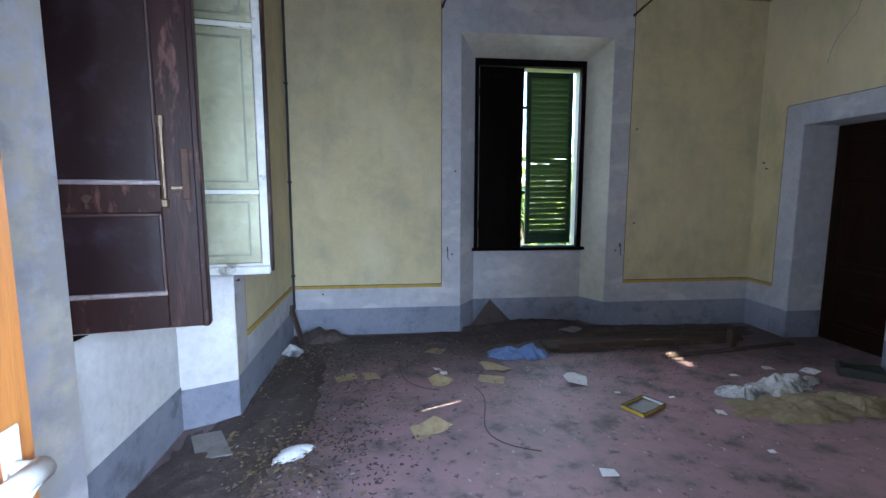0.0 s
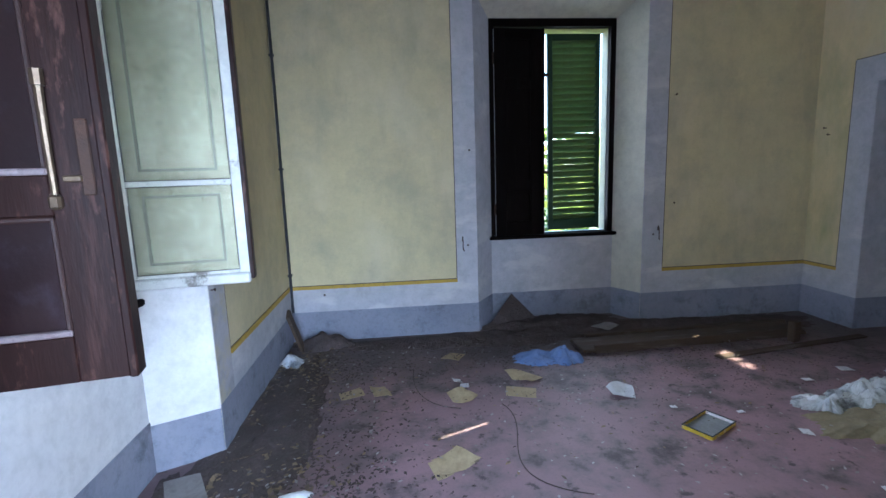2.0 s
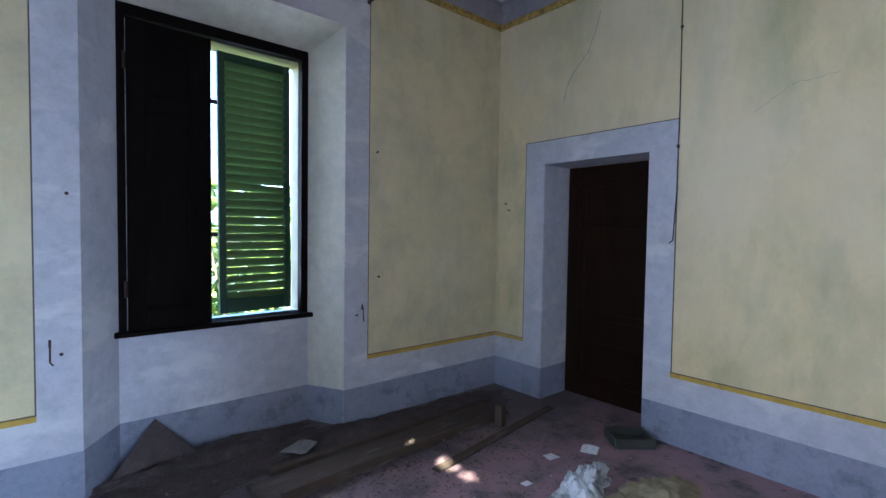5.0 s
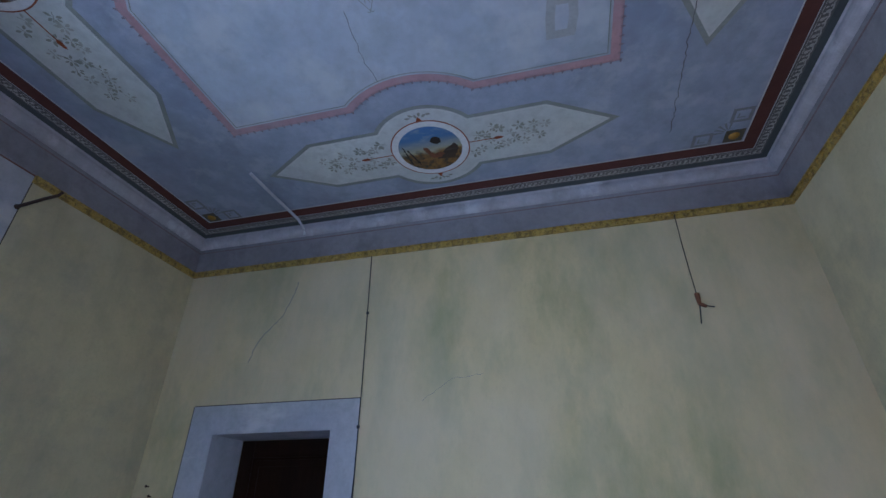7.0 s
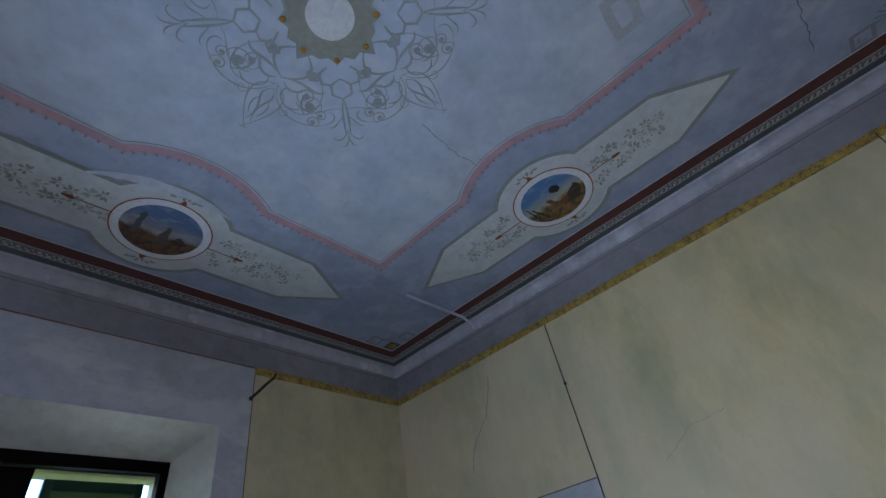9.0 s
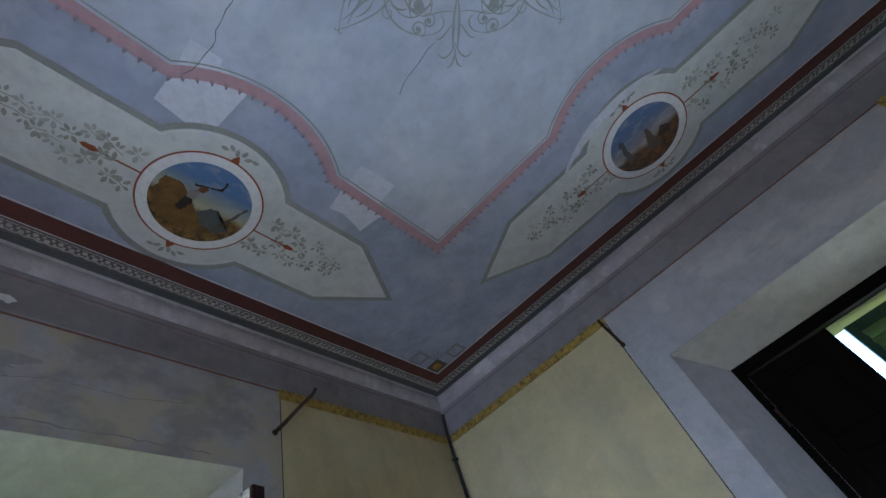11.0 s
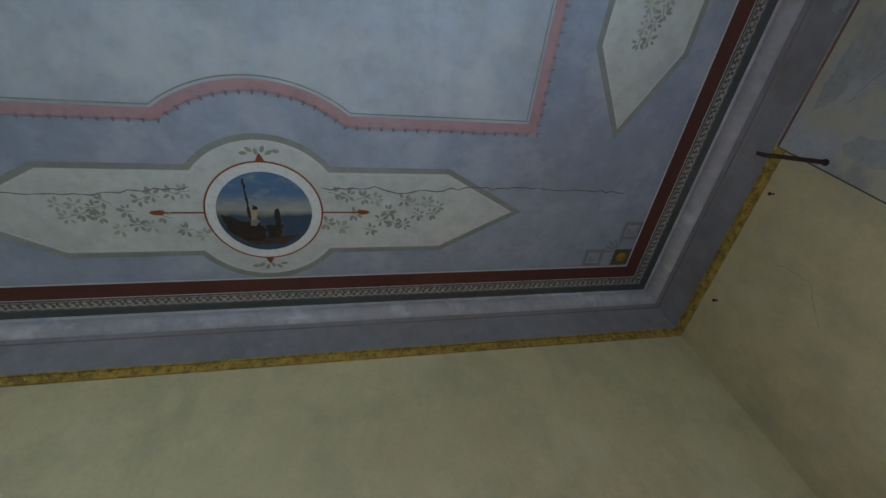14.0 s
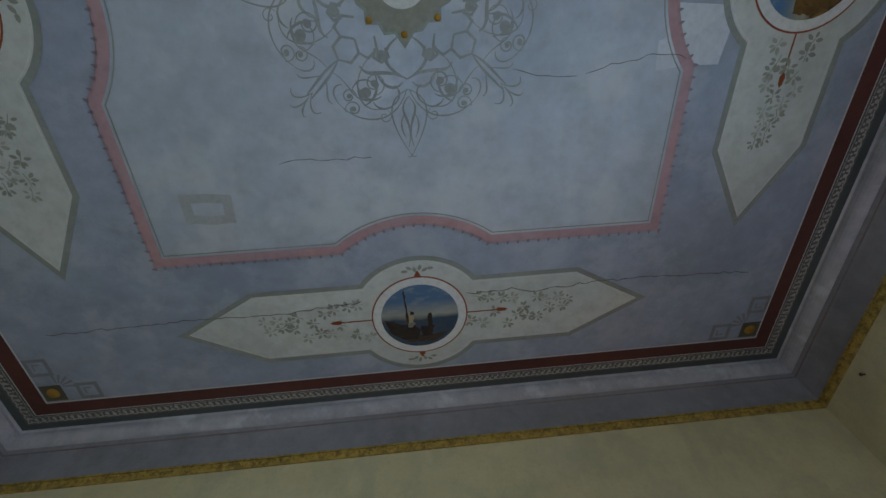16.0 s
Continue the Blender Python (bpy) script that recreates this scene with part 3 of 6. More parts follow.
coat("surround", wall_e, DE[1], 4.655, DADO, 2.245, "band")
coat("surround", wall_e, 3.34, DE[0], DADO, 2.245, "band")
coat("surround", wall_e, DE[0], DE[1], DE[2], 2.245, "band")
coat("surround_dado", wall_e, DE[1], 4.655, 0, DADO, "dado")
coat("surround_dado", wall_e, 3.34, DE[0], 0, DADO, "dado")
coat("edge_line", wall_e, 3.34, 4.655, 2.245, 2.252, "hair", 0.0025)
coat("edge_line", wall_e, 4.655, 4.662, LINE, 2.245, "hair", 0.0025)
coat("edge_line", wall_e, 3.333, 3.34, LINE, 2.245, "hair", 0.0025)
part("jamb_coat", boxes(((X1, DE[1] - 0.003, DADO), (X1 + 0.36, DE[1] + 0.01, DE[2])), ((X1, DE[0] - 0.01, DADO), (X1 + 0.36, DE[0] + 0.003, DE[2])),
                        ((X1, DE[0], DE[2] - 0.003), (X1 + 0.36, DE[1], DE[2] + 0.01))), "band", wall_e)
part("jamb_dado", boxes(((X1, DE[1] - 0.003, 0), (X1 + 0.36, DE[1] + 0.01, DADO)), ((X1, DE[0] - 0.01, 0), (X1 + 0.36, DE[0] + 0.003, DADO))), "dado", wall_e)

# ceiling, cornice and gilded moulding
ceiling = part("ceiling", boxes(((-0.1, Y0 - 0.1, H), (X1 + 0.1, Y1 + 0.1, H + 0.15))), "ceil")
structure(ceiling, "blue-grey painted plaster ceiling with faded decoration", "ceiling")
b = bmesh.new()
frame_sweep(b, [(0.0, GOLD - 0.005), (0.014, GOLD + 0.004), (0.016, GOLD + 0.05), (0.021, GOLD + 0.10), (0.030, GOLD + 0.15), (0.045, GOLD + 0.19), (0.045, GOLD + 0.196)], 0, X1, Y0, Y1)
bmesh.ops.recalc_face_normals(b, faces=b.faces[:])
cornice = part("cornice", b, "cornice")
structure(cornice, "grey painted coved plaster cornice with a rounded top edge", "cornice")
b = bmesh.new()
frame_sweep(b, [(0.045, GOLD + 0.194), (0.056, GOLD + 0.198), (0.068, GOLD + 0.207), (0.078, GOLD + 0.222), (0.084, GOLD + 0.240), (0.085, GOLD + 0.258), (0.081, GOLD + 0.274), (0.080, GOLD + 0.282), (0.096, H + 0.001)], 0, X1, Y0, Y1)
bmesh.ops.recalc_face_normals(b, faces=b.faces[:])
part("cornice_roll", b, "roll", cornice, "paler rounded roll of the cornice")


b = bmesh.new()
frame_sweep(b, [(0.0365, GOLD + 0.163), (0.0405, GOLD + 0.170)], 0, X1, Y0, Y1)
part("cornice_line", b, "faintline", cornice, "thin faded red-brown line")


def moulding(name, a, c, normal):
    """A gilded rope moulding from a to c: a flat fillet with a row of small raised leaves."""
    bm = bmesh.new()
    a, c, n = Vector((*a, 0)), Vector((*c, 0)), Vector((*normal, 0))
    d = (c - a).normalized()
    length = (c - a).length
    up = Vector((0, 0, 1))

    def strip(z0, z1, out):
        q = [a + up * z0, c + up * z0, c + up * z0 + n * out, a + up * z0 + n * out, a + up * z1, c + up * z1, c + up * z1 + n * out, a + up * z1 + n * out]
        v = [bm.verts.new(p) for p in q]
        for i in ((0, 1, 2, 3), (7, 6, 5, 4), (3, 2, 6, 7), (0, 3, 7, 4), (1, 5, 6, 2)):
            bm.faces.new([v[j] for j in i])
    strip(GOLD - 0.052, GOLD - 0.004, 0.012)
    strip(GOLD - 0.012, GOLD - 0.004, 0.022)
    k = max(1, int(length / 0.036))
    for i in range(k):
        s = (i + 0.5) * length / k
        lean = 0.012 if i % 2 else -0.004
        p = a + d * s + up * (GOLD - 0.03 + (0.006 if i % 3 else -0.004))
        v = [bm.verts.new(p + d * (-0.014) + n * 0.012), bm.verts.new(p + up * -0.015 + d * lean + n * 0.012), bm.verts.new(p + d * 0.015 + n * 0.012),
             bm.verts.new(p + up * 0.015 + d * -lean + n * 0.012), bm.verts.new(p + n * 0.024)]
        for j in range(4):
            bm.faces.new((v[j], v[(j + 1) % 4], v[4]))
    ob = part(name, bm, "gold")
    return structure(ob, "gilded leaf moulding under the cornice, flaking", "moulding")


for a, c, n in (((0, Y1), (1.47, Y1), (0, -1)), ((3.385, Y1), (X1, Y1), (0, -1)), ((X1, Y0), (X1, Y1), (-1, 0)), ((0, Y0), (X1, Y0), (0, 1)),
                ((0, Y0), (0, 1.587), (1, 0)), ((0, 3.535), (0, Y1), (1, 0))):
    moulding("trim", a, c, n)

# painted ceiling: borders, field, panels, roundels
Z = H


SIDES = (0.95, 1.0, 0.91, 0.98)     # the border runs a little narrower on the west and south


def border_rect(d):
    w, e, so, no = ((d if d < 0.1 else 0.085 + (d - 0.085) * k) for k in SIDES)
    return [(w, Y0 + so), (X1 - e, Y0 + so), (X1 - e, Y1 - no), (w, Y1 - no)]


def frame_band(name, d0, d1, z, material, parent=None):
    bm = bmesh.new()
    outer, inner = ([bm.verts.new((x, y, z)) for x, y in border_rect(d)] for d in (d0, d1))
    for k in range(4):
        bm.faces.new((outer[k], inner[k], inner[(k + 1) % 4], outer[(k + 1) % 4]))
    return part(name, bm, material, parent)


border = holder("ceiling_border", X1 / 2, (Y0 + Y1) / 2, 0)
tagged(border, "painted ceiling border of red-brown, lace and dark green bands", "painted border", kind="structure")


def under(ob, parent):
    ob.parent = parent
    ob.matrix_parent_inverse = parent.matrix_world.inverted()
    return ob


under(frame_band("dark_strip", 0.085, 0.138, Z - 0.003, "slate"), border)
under(frame_band("lace_band", 0.136, 0.216, Z - 0.002, "lacebg"), border)
under(frame_band("red_band", 0.214, 0.305, Z - 0.003, "red"), border)
under(frame_band("pale_line", 0.307, 0.315, Z - 0.003, "pale"), border)
under(frame_band("pale_line", 0.211, 0.216, Z - 0.004, "pale"), border)
b = bmesh.new()
for side in range(4):
    rails = [(Vector(border_rect(d)[side]), Vector(border_rect(d)[(side + 1) % 4])) for d in (0.150, 0.173, 0.197)]
    n = 92
    for i in range(n):
        lo, mid, hi = (a.lerp(c, (i + 0.5) / n) for a, c in rails)
        along = (rails[1][1] - rails[1][0]).normalized()
        across = hi - lo
        fan(b, ring_pts(*(mid + across * (0.12 if i % 2 else -0.12)), 0.0115, 7), Z - 0.004)
        for k in (-1, 1):
            fan(b, ring_pts(*(mid + along * 0.017 * k - across * (0.2 if i % 2 else -0.2)), 0.0075, 6), Z - 0.004)
        ribbon(b, [tuple(lo - along * 0.025), tuple(lo + across * 0.16), tuple(lo + along * 0.025)], 0.007, Z - 0.004)
        ribbon(b, [tuple(hi - along * 0.02), tuple(hi + along * 0.02)], 0.004, Z - 0.004)
ob = part("lace_pattern", b, "lace")
ob["kind"] = "stuff"
under(ob, border)

# the pale field inside the pink line, which bows in round each roundel
CX, CY = 2.375, 2.667
PX, PY = 1.262, 1.173
MED = {"south": (CX, 1.058), "north": (CX, 4.280), "west": (0.682, CY + 0.01), "east": (4.073, CY - 0.01)}
BUMP = 0.572


def pink_line(shrink):
    x0, x1, y0, y1 = CX - PX + shrink, CX + PX - shrink, CY - PY + shrink, CY + PY - shrink
    r = BUMP + shrink
    pts = []

    def bow(cx, cy, start, stop, horizontal, edge):
        h = abs((edge - cy) if horizontal else (edge - cx))
        w = math.sqrt(max(0.01, r * r - h * h))
        half = math.atan2(w, h)
        mid = math.atan2(edge - cy, 0) if horizontal else (0 if edge > cx else math.pi)
        return [(cx + r * math.cos(mid + s * half), cy + r * math.sin(mid + s * half)) for s in [start + (stop - start) * i / 16 for i in range(17)]]
    pts.append((x0, y0))
    pts += bow(*MED["south"], 1, -1, True, y0)
    pts.append((x1, y0))
    pts += bow(*MED["east"], 1, -1, False, x1)
    pts.append((x1, y1))
    pts += bow(*MED["north"], 1, -1, True, y1)
    pts.append((x0, y1))
    pts += bow(*MED["west"], 1, -1, False, x0)
    return pts


field = holder("ceiling_field", CX, CY, 0)
tagged(field, "pale ceiling field framed by a faded pink line with small drops", "painted field", kind="structure")
under(part("field", fan(bmesh.new(), pink_line(0.019), Z - 0.002), "ceil_in"), field)
under(part("pink_line", ribbon(bmesh.new(), pink_line(0.019), 0.050, Z - 0.004, True), "pink"), field)
under(part("pale_line", ribbon(bmesh.new(), pink_line(0.058), 0.006, Z - 0.0045, True), "olive"), field)
drop = bmesh.new()
fan(drop, [(-0.008, 0.016), (0.008, 0.016), (0.006, 0.0), (0.0, -0.010), (-0.006, 0.0)], 0)
drop = mesh_of(drop, "drop")
drop.materials.append(M["mauve"])
line = pink_line(-0.012)
for i in range(len(line)):
    p, q = Vector(line[i]), Vector(line[(i + 1) % len(line)])
    k = max(1, round((q - p).length / 0.052))
    d = (q - p).normalized()
    out = Vector((d.y, -d.x))
    for j in range(k):
        s = p + (q - p) * (j / k)
        ob = new("drop", drop)
        ob.location, ob.rotation_euler = (s.x, s.y, Z - 0.004), (0, 0, math.atan2(d.y, d.x))
        under(ob, field)


# lighter repairs round the west roundel and faded square marks
for k, (x, y, w, h, a) in enumerate(((1.125, 2.43, 0.27, 0.23, 4), (1.22, 2.36, 0.14, 0.13, -9), (1.14, 3.24, 0.27, 0.20, -5), (1.07, 3.33, 0.17, 0.13, 14))):
    rnd = random.Random(70 + k)
    ob = part("repair_patch", fan(bmesh.new(), [(w * u + rnd.uniform(-0.006, 0.006), h * v + rnd.uniform(-0.006, 0.006)) for u, v in ((-0.5, -0.5), (0, -0.53), (0.5, -0.5), (0.52, 0), (0.5, 0.5), (0, 0.5), (-0.5, 0.5), (-0.5, 0))], 0), "patch")
    ob.matrix_world = pose(x, y, Z - 0.0028 - 0.0001 * k, 0, 0, a)
    tagged(ob, "paler patch of repaired plaster on the ceiling", "plaster patch", "ceiling repairs")
for k, (x, y) in enumerate(((3.31, 1.78),)):
    ob = part("faded_mark", ribbon(bmesh.new(), [(-0.09, -0.05), (0.0, -0.058), (0.09, -0.05), (0.095, 0.05), (0.0, 0.055), (-0.09, 0.05)], 0.045, 0, True), "smudge")
    ob.matrix_world = pose(x, y, Z - 0.003, 0, 0, 4)
    tagged(ob, "faded grey square mark on the ceiling", "mark", "ceiling marks")


def cross_panel(half, shrink=0.0):
    """Outline of a long pointed panel that widens to a circle in its middle, along x."""
    w, r, sh = 0.226 - shrink, 0.375 - shrink, half - 0.40
    tip = half - shrink * 1.5
    a = math.asin(w / r)
    right = [(tip, 0), (sh, w)]
    top = ring_pts(0, 0, r, 17, a, math.pi - a, True)
    left = [(-sh, w), (-tip, 0), (-sh, -w)]
    low = ring_pts(0, 0, r, 17, math.pi + a, 2 * math.pi - a, True)
    return right + top + left + low + [(sh, -w)]


def leaf_outline(x, y, a, k=1.0):
    c, q = math.cos(a), math.sin(a)
    shape = ((-0.015, 0), (-0.004, 0.0075), (0.008, 0.007), (0.017, 0), (0.008, -0.007), (-0.004, -0.0075))
    return [(x + k * (u * c - v * q), y + k * (u * q + v * c)) for u, v in shape]


def sprigs(seed, half, top):
    """Two painted garlands of small leaf clusters, one on each side of the roundel."""
    rnd = random.Random(seed)
    for side in (-1, 1):
        for i in range(18):
            u = i / 17.0
            x = side * (0.29 + u * (half - 0.72) + rnd.uniform(-0.012, 0.012))
            y = (0.085 - 0.05 * u) * (1 if i % 2 else -1) + rnd.uniform(-0.035, 0.035)
            if i % 5 == 4:
                y *= 0.2
            bm = bmesh.new()
            lean = math.atan2(-y, side) + rnd.uniform(-0.6, 0.6)
            stem = [(x - 0.03 * math.cos(lean), y - 0.03 * math.sin(lean)), (x, y), (x + 0.035 * math.cos(lean + 0.3), y + 0.035 * math.sin(lean + 0.3))]
            ribbon(bm, stem, 0.004, -0.0034)
            for k in range(rnd.choice((4, 5, 5, 6))):
                a = lean + (k - 2) * 0.95 + rnd.uniform(-0.25, 0.25)
                w = rnd.uniform(0.75, 1.3) * (1.1 - 0.25 * u)
                fan(bm, leaf_outline(x + 0.025 * math.cos(a), y + 0.025 * math.sin(a), a, w * 0.98), -0.0036 - 0.0002 * k)
            part("sprig", bm, "sprig" if rnd.random() < 0.7 else "sprig_pale", top)["kind"] = "stuff"
    for s in (-1, 1):
        bm = bmesh.new()
        for k in range(6):
            a = s * math.pi / 2 + (k - 2.5) * 0.085
            q = 0.305 + 0.012 * (k % 2)
            fan(bm, leaf_outline(q * math.cos(a), q * math.sin(a), a + (k - 2.5) * 0.55, 1.2), -0.0036 - 0.0002 * k)
        part("sprig", bm, "sprig", top)["kind"] = "stuff"


def scene_details(kind):
    """Plain masses of the little scene in a roundel, as (outline, material)."""
    if kind == "harbour":
        return [([(-0.175, -0.09), (-0.07, -0.175), (0.08, -0.18), (0.15, -0.12), (0.05, -0.135), (-0.06, -0.125)], "plank"),
                ([(-0.195, -0.01), (-0.17, -0.10), (-0.10, -0.155), (-0.02, -0.16), (0.0, -0.10), (-0.03, -0.055), (-0.11, -0.045), (-0.15, -0.02)], "ink"),
                ([(-0.005, -0.07), (0.075, -0.065), (0.06, -0.14), (0.01, -0.14)], "ink"),
                ([(-0.072, -0.05), (-0.06, -0.05), (-0.078, 0.18), (-0.086, 0.18)], "ink"),
                ([(-0.064, -0.04), (-0.04, -0.05), (-0.032, 0.01), (-0.05, 0.03), (-0.064, 0.02)], "card"),
                ([(-0.066, -0.07), (-0.045, -0.07), (-0.025, -0.045), (-0.045, -0.035), (-0.068, -0.04)], "greycard"),
                ([(-0.058, 0.02), (-0.035, 0.018), (-0.032, 0.036), (-0.05, 0.042)], "ink"),
                ([(0.042, -0.07), (0.068, -0.07), (0.066, 0.0), (0.058, 0.028), (0.045, 0.022), (0.038, -0.02)], "ink")]
    if kind == "harvest":
        return [([(-0.195, -0.03), (-0.185, 0.05), (-0.12, 0.055), (-0.06, 0.01), (0.0, -0.05), (0.08, -0.09), (0.10, -0.15), (-0.05, -0.17), (-0.15, -0.12)], "straw"),
                ([(0.0, -0.045), (0.03, -0.03), (0.045, 0.0), (0.085, 0.005), (0.10, -0.03), (0.13, -0.06), (0.17, -0.075), (0.13, -0.11), (0.05, -0.10)], "slate"),
                ([(0.095, -0.13), (0.108, -0.13), (0.182, 0.085), (0.168, 0.085)], "trunk"),
                ([(-0.085, -0.07), (-0.055, -0.075), (-0.035, -0.02), (-0.04, 0.01), (-0.075, 0.005)], "ink"),
                ([(-0.07, 0.0), (-0.035, 0.005), (-0.028, 0.05), (-0.05, 0.06), (-0.078, 0.035)], "greycard"),
                ([(-0.055, 0.05), (-0.02, 0.055), (-0.012, 0.085), (-0.04, 0.09)], "clay"),
                ([(-0.075, 0.08), (0.03, 0.112), (0.028, 0.155), (0.036, 0.155), (0.042, 0.108), (-0.07, 0.074)], "ink")]
    if kind == "hunting":
        return [([(0.02, -0.10), (0.10, -0.02), (0.17, 0.03), (0.19, -0.03), (0.14, -0.12)], "plank"),
                ([(-0.158, -0.12), (-0.148, -0.13), (-0.172, 0.06), (-0.18, 0.05)], "ink"), ([(-0.108, -0.135), (-0.094, -0.135), (-0.148, 0.03), (-0.156, 0.02)], "ink"),
                ([(-0.03, -0.03), (-0.005, -0.085), (0.05, -0.095), (0.085, -0.06), (0.06, -0.035), (0.02, -0.05), (-0.005, -0.02), (-0.015, 0.02), (-0.04, 0.03), (-0.045, 0.01)], "clay"),
                ([(0.02, 0.075), (0.03, 0.105), (0.06, 0.115), (0.085, 0.095), (0.09, 0.06), (0.06, 0.04), (0.035, 0.05)], "ink")]
    return [([(-0.14, -0.07), (-0.11, -0.07), (-0.11, 0.09), (-0.125, 0.11), (-0.14, 0.09)], "slate"),
            ([(-0.01, -0.12), (0.06, -0.12), (0.045, -0.02), (0.035, 0.05), (0.02, 0.06), (0.0, -0.02)], "trunk"),
            ([(0.06, -0.06), (0.13, -0.08), (0.15, -0.03), (0.1, 0.0)], "plank")]


def poly(outline, z):
    bm = bmesh.new()
    f = bm.faces.new([bm.verts.new((x, y, z)) for x, y in outline])
    bmesh.ops.triangulate(bm, faces=[f])
    return bm


def brushed(outline, seed):
    """An outline with the uneven edge of a loose brush."""
    out = []
    for (ax, ay), (bx, by) in zip(outline, outline[1:] + outline[:1]):
        k = max(2, int(math.hypot(bx - ax, by - ay) / 0.009))
        for i in range(k):
            x, y = ax + (bx - ax) * i / k, ay + (by - ay) * i / k
            out.append((x + 0.007 * noise.noise(Vector((x * 60, y * 60, seed))), y + 0.007 * noise.noise(Vector((x * 60, y * 60, seed + 9)))))
    return out


def painted_panel(where, rz, half, picture, kind, label, seed):
    x, y = MED[where]
    top = holder("painted_panel", x, y, Z, rz)
    tagged(top, label, "painted panel", group="ceiling panels")
    part("field", fan(bmesh.new(), cross_panel(half, 0.01), -0.002), "panel", top)
    part("outline", ribbon(bmesh.new(), cross_panel(half), 0.028, -0.003, True), "olive", top)
    part("inner_line", ribbon(bmesh.new(), cross_panel(half, 0.024), 0.006, -0.003, True), "pale", top)
    sprigs(seed, half, top)
    part("ring", fan(bmesh.new(), ring_pts(0, 0, 0.264, 56), -0.004), "rust", top, "rust-red ring")
    part("rim", fan(bmesh.new(), ring_pts(0, 0, 0.256, 56), -0.005), "rim", top, "white rim")
    pic = part("roundel", fan(bmesh.new(), ring_pts(0, 0, 0.212, 56), -0.006), picture, top, "small painted landscape")
    for k, (outline, material) in enumerate(scene_details(kind)):
        part("shape", poly(brushed([(-x2, y2) for x2, y2 in outline], k + seed), -0.007 - 0.0004 * k), material, pic)
    for s in (-1, 1):
        b = bmesh.new()
        ribbon(b, [(s * 0.255, 0), (s * 0.44, 0)], 0.008, -0.004)
        fan(b, [(s * 0.42, 0), (s * 0.44, 0.014), (s * 0.475, 0.010), (s * 0.49, 0), (s * 0.475, -0.010), (s * 0.44, -0.014)], -0.0045)
        part("arrow", b, "rust", top, "rust-red painted arrow")
        b = bmesh.new()
        fan(b, [(-0.022, s * 0.255), (-0.012, s * 0.28), (0, s * 0.30), (0.012, s * 0.28), (0.022, s * 0.255)], -0.0045)
        part("bud", b, "rust", top, "rust-red painted bud")
    return top


painted_panel("south", 0, PX, "pic_b", "harbour", "painted ceiling panel with a harbour scene in a white-rimmed roundel", 1)
painted_panel("north", 180, PX, "pic_d", "mill", "painted ceiling panel with a dark landscape in a white-rimmed roundel", 2)
painted_panel("west", -90, PY, "pic_a", "harvest", "painted ceiling panel with a harvest scene in a white-rimmed roundel", 3)
painted_panel("east", 90, PY, "pic_c", "hunting", "painted ceiling panel with a hunting scene in a white-rimmed roundel", 4)

# corner ornaments: a gilt boss in a dark square with a faded key pattern
for i, (x, y, rz) in enumerate(((0.36, Y0 + 0.36, 0), (X1 - 0.375, Y0 + 0.36, 90), (X1 - 0.37, Y1 - 0.375, 180), (0.36, Y1 - 0.375, 270))):
    if i == 0:
        orn = holder("corner_ornament", x, y, Z, rz)
        tagged(orn, "painted gilt boss in a dark square with a key pattern", "ornament", group="ceiling corners")
        part("square", fan(bmesh.new(), [(-0.058, -0.058), (0.058, -0.058), (0.058, 0.058), (-0.058, 0.058)], -0.002), "square", orn)
        b = bmesh.new()
        bmesh.ops.create_uvsphere(b, u_segments=12, v_segments=6, radius=0.034, matrix=Matrix.Translation((0, 0, -0.003)) @ Matrix.Diagonal((1, 1, 0.4, 1)))
        part("boss", b, "bead", orn, smooth=True)
        b = bmesh.new()
        for cx, cy in ((0.19, 0.0), (0.0, 0.19)):
            ribbon(b, [(cx - 0.05, cy - 0.05), (cx + 0.05, cy - 0.05), (cx + 0.05, cy + 0.05), (cx - 0.05, cy + 0.05)], 0.021, -0.002, True)
            ribbon(b, [(cx - 0.02, cy - 0.02), (cx + 0.02, cy - 0.02), (cx + 0.02, cy + 0.015)], 0.010, -0.002)
        for k in range(5):
            a = math.pi / 4 + (k - 2) * 0.5
            ribbon(b, [(0.05 + 0.02 * math.cos(a), 0.05 + 0.02 * math.sin(a)), (0.06 + 0.075 * math.cos(a), 0.06 + 0.075 * math.sin(a))], [0.006, 0.016], -0.002)
        part("key_pattern", b, "keymark", orn)
    else:
        copy_thing(orn, pose(x, y, Z, 0, 0, rz))


def spiral(cx, cy, r0, r1, a0, turns, n=22):
    return [(cx + (r0 + (r1 - r0) * i / n) * math.cos(a0 + turns * 2 * math.pi * i / n), cy + (r0 + (r1 - r0) * i / n) * math.sin(a0 + turns * 2 * math.pi * i / n)) for i in range(n + 1)]


def curve_pts(p0, p1, p2, p3, n=14):
    out = []
    for i in range(n + 1):
        s = i / n
        out.append(tuple((1 - s) ** 3 * a + 3 * (1 - s) ** 2 * s * b2 + 3 * (1 - s) * s * s * c + s ** 3 * d for a, b2, c, d in zip(p0, p1, p2, p3)))
    return out


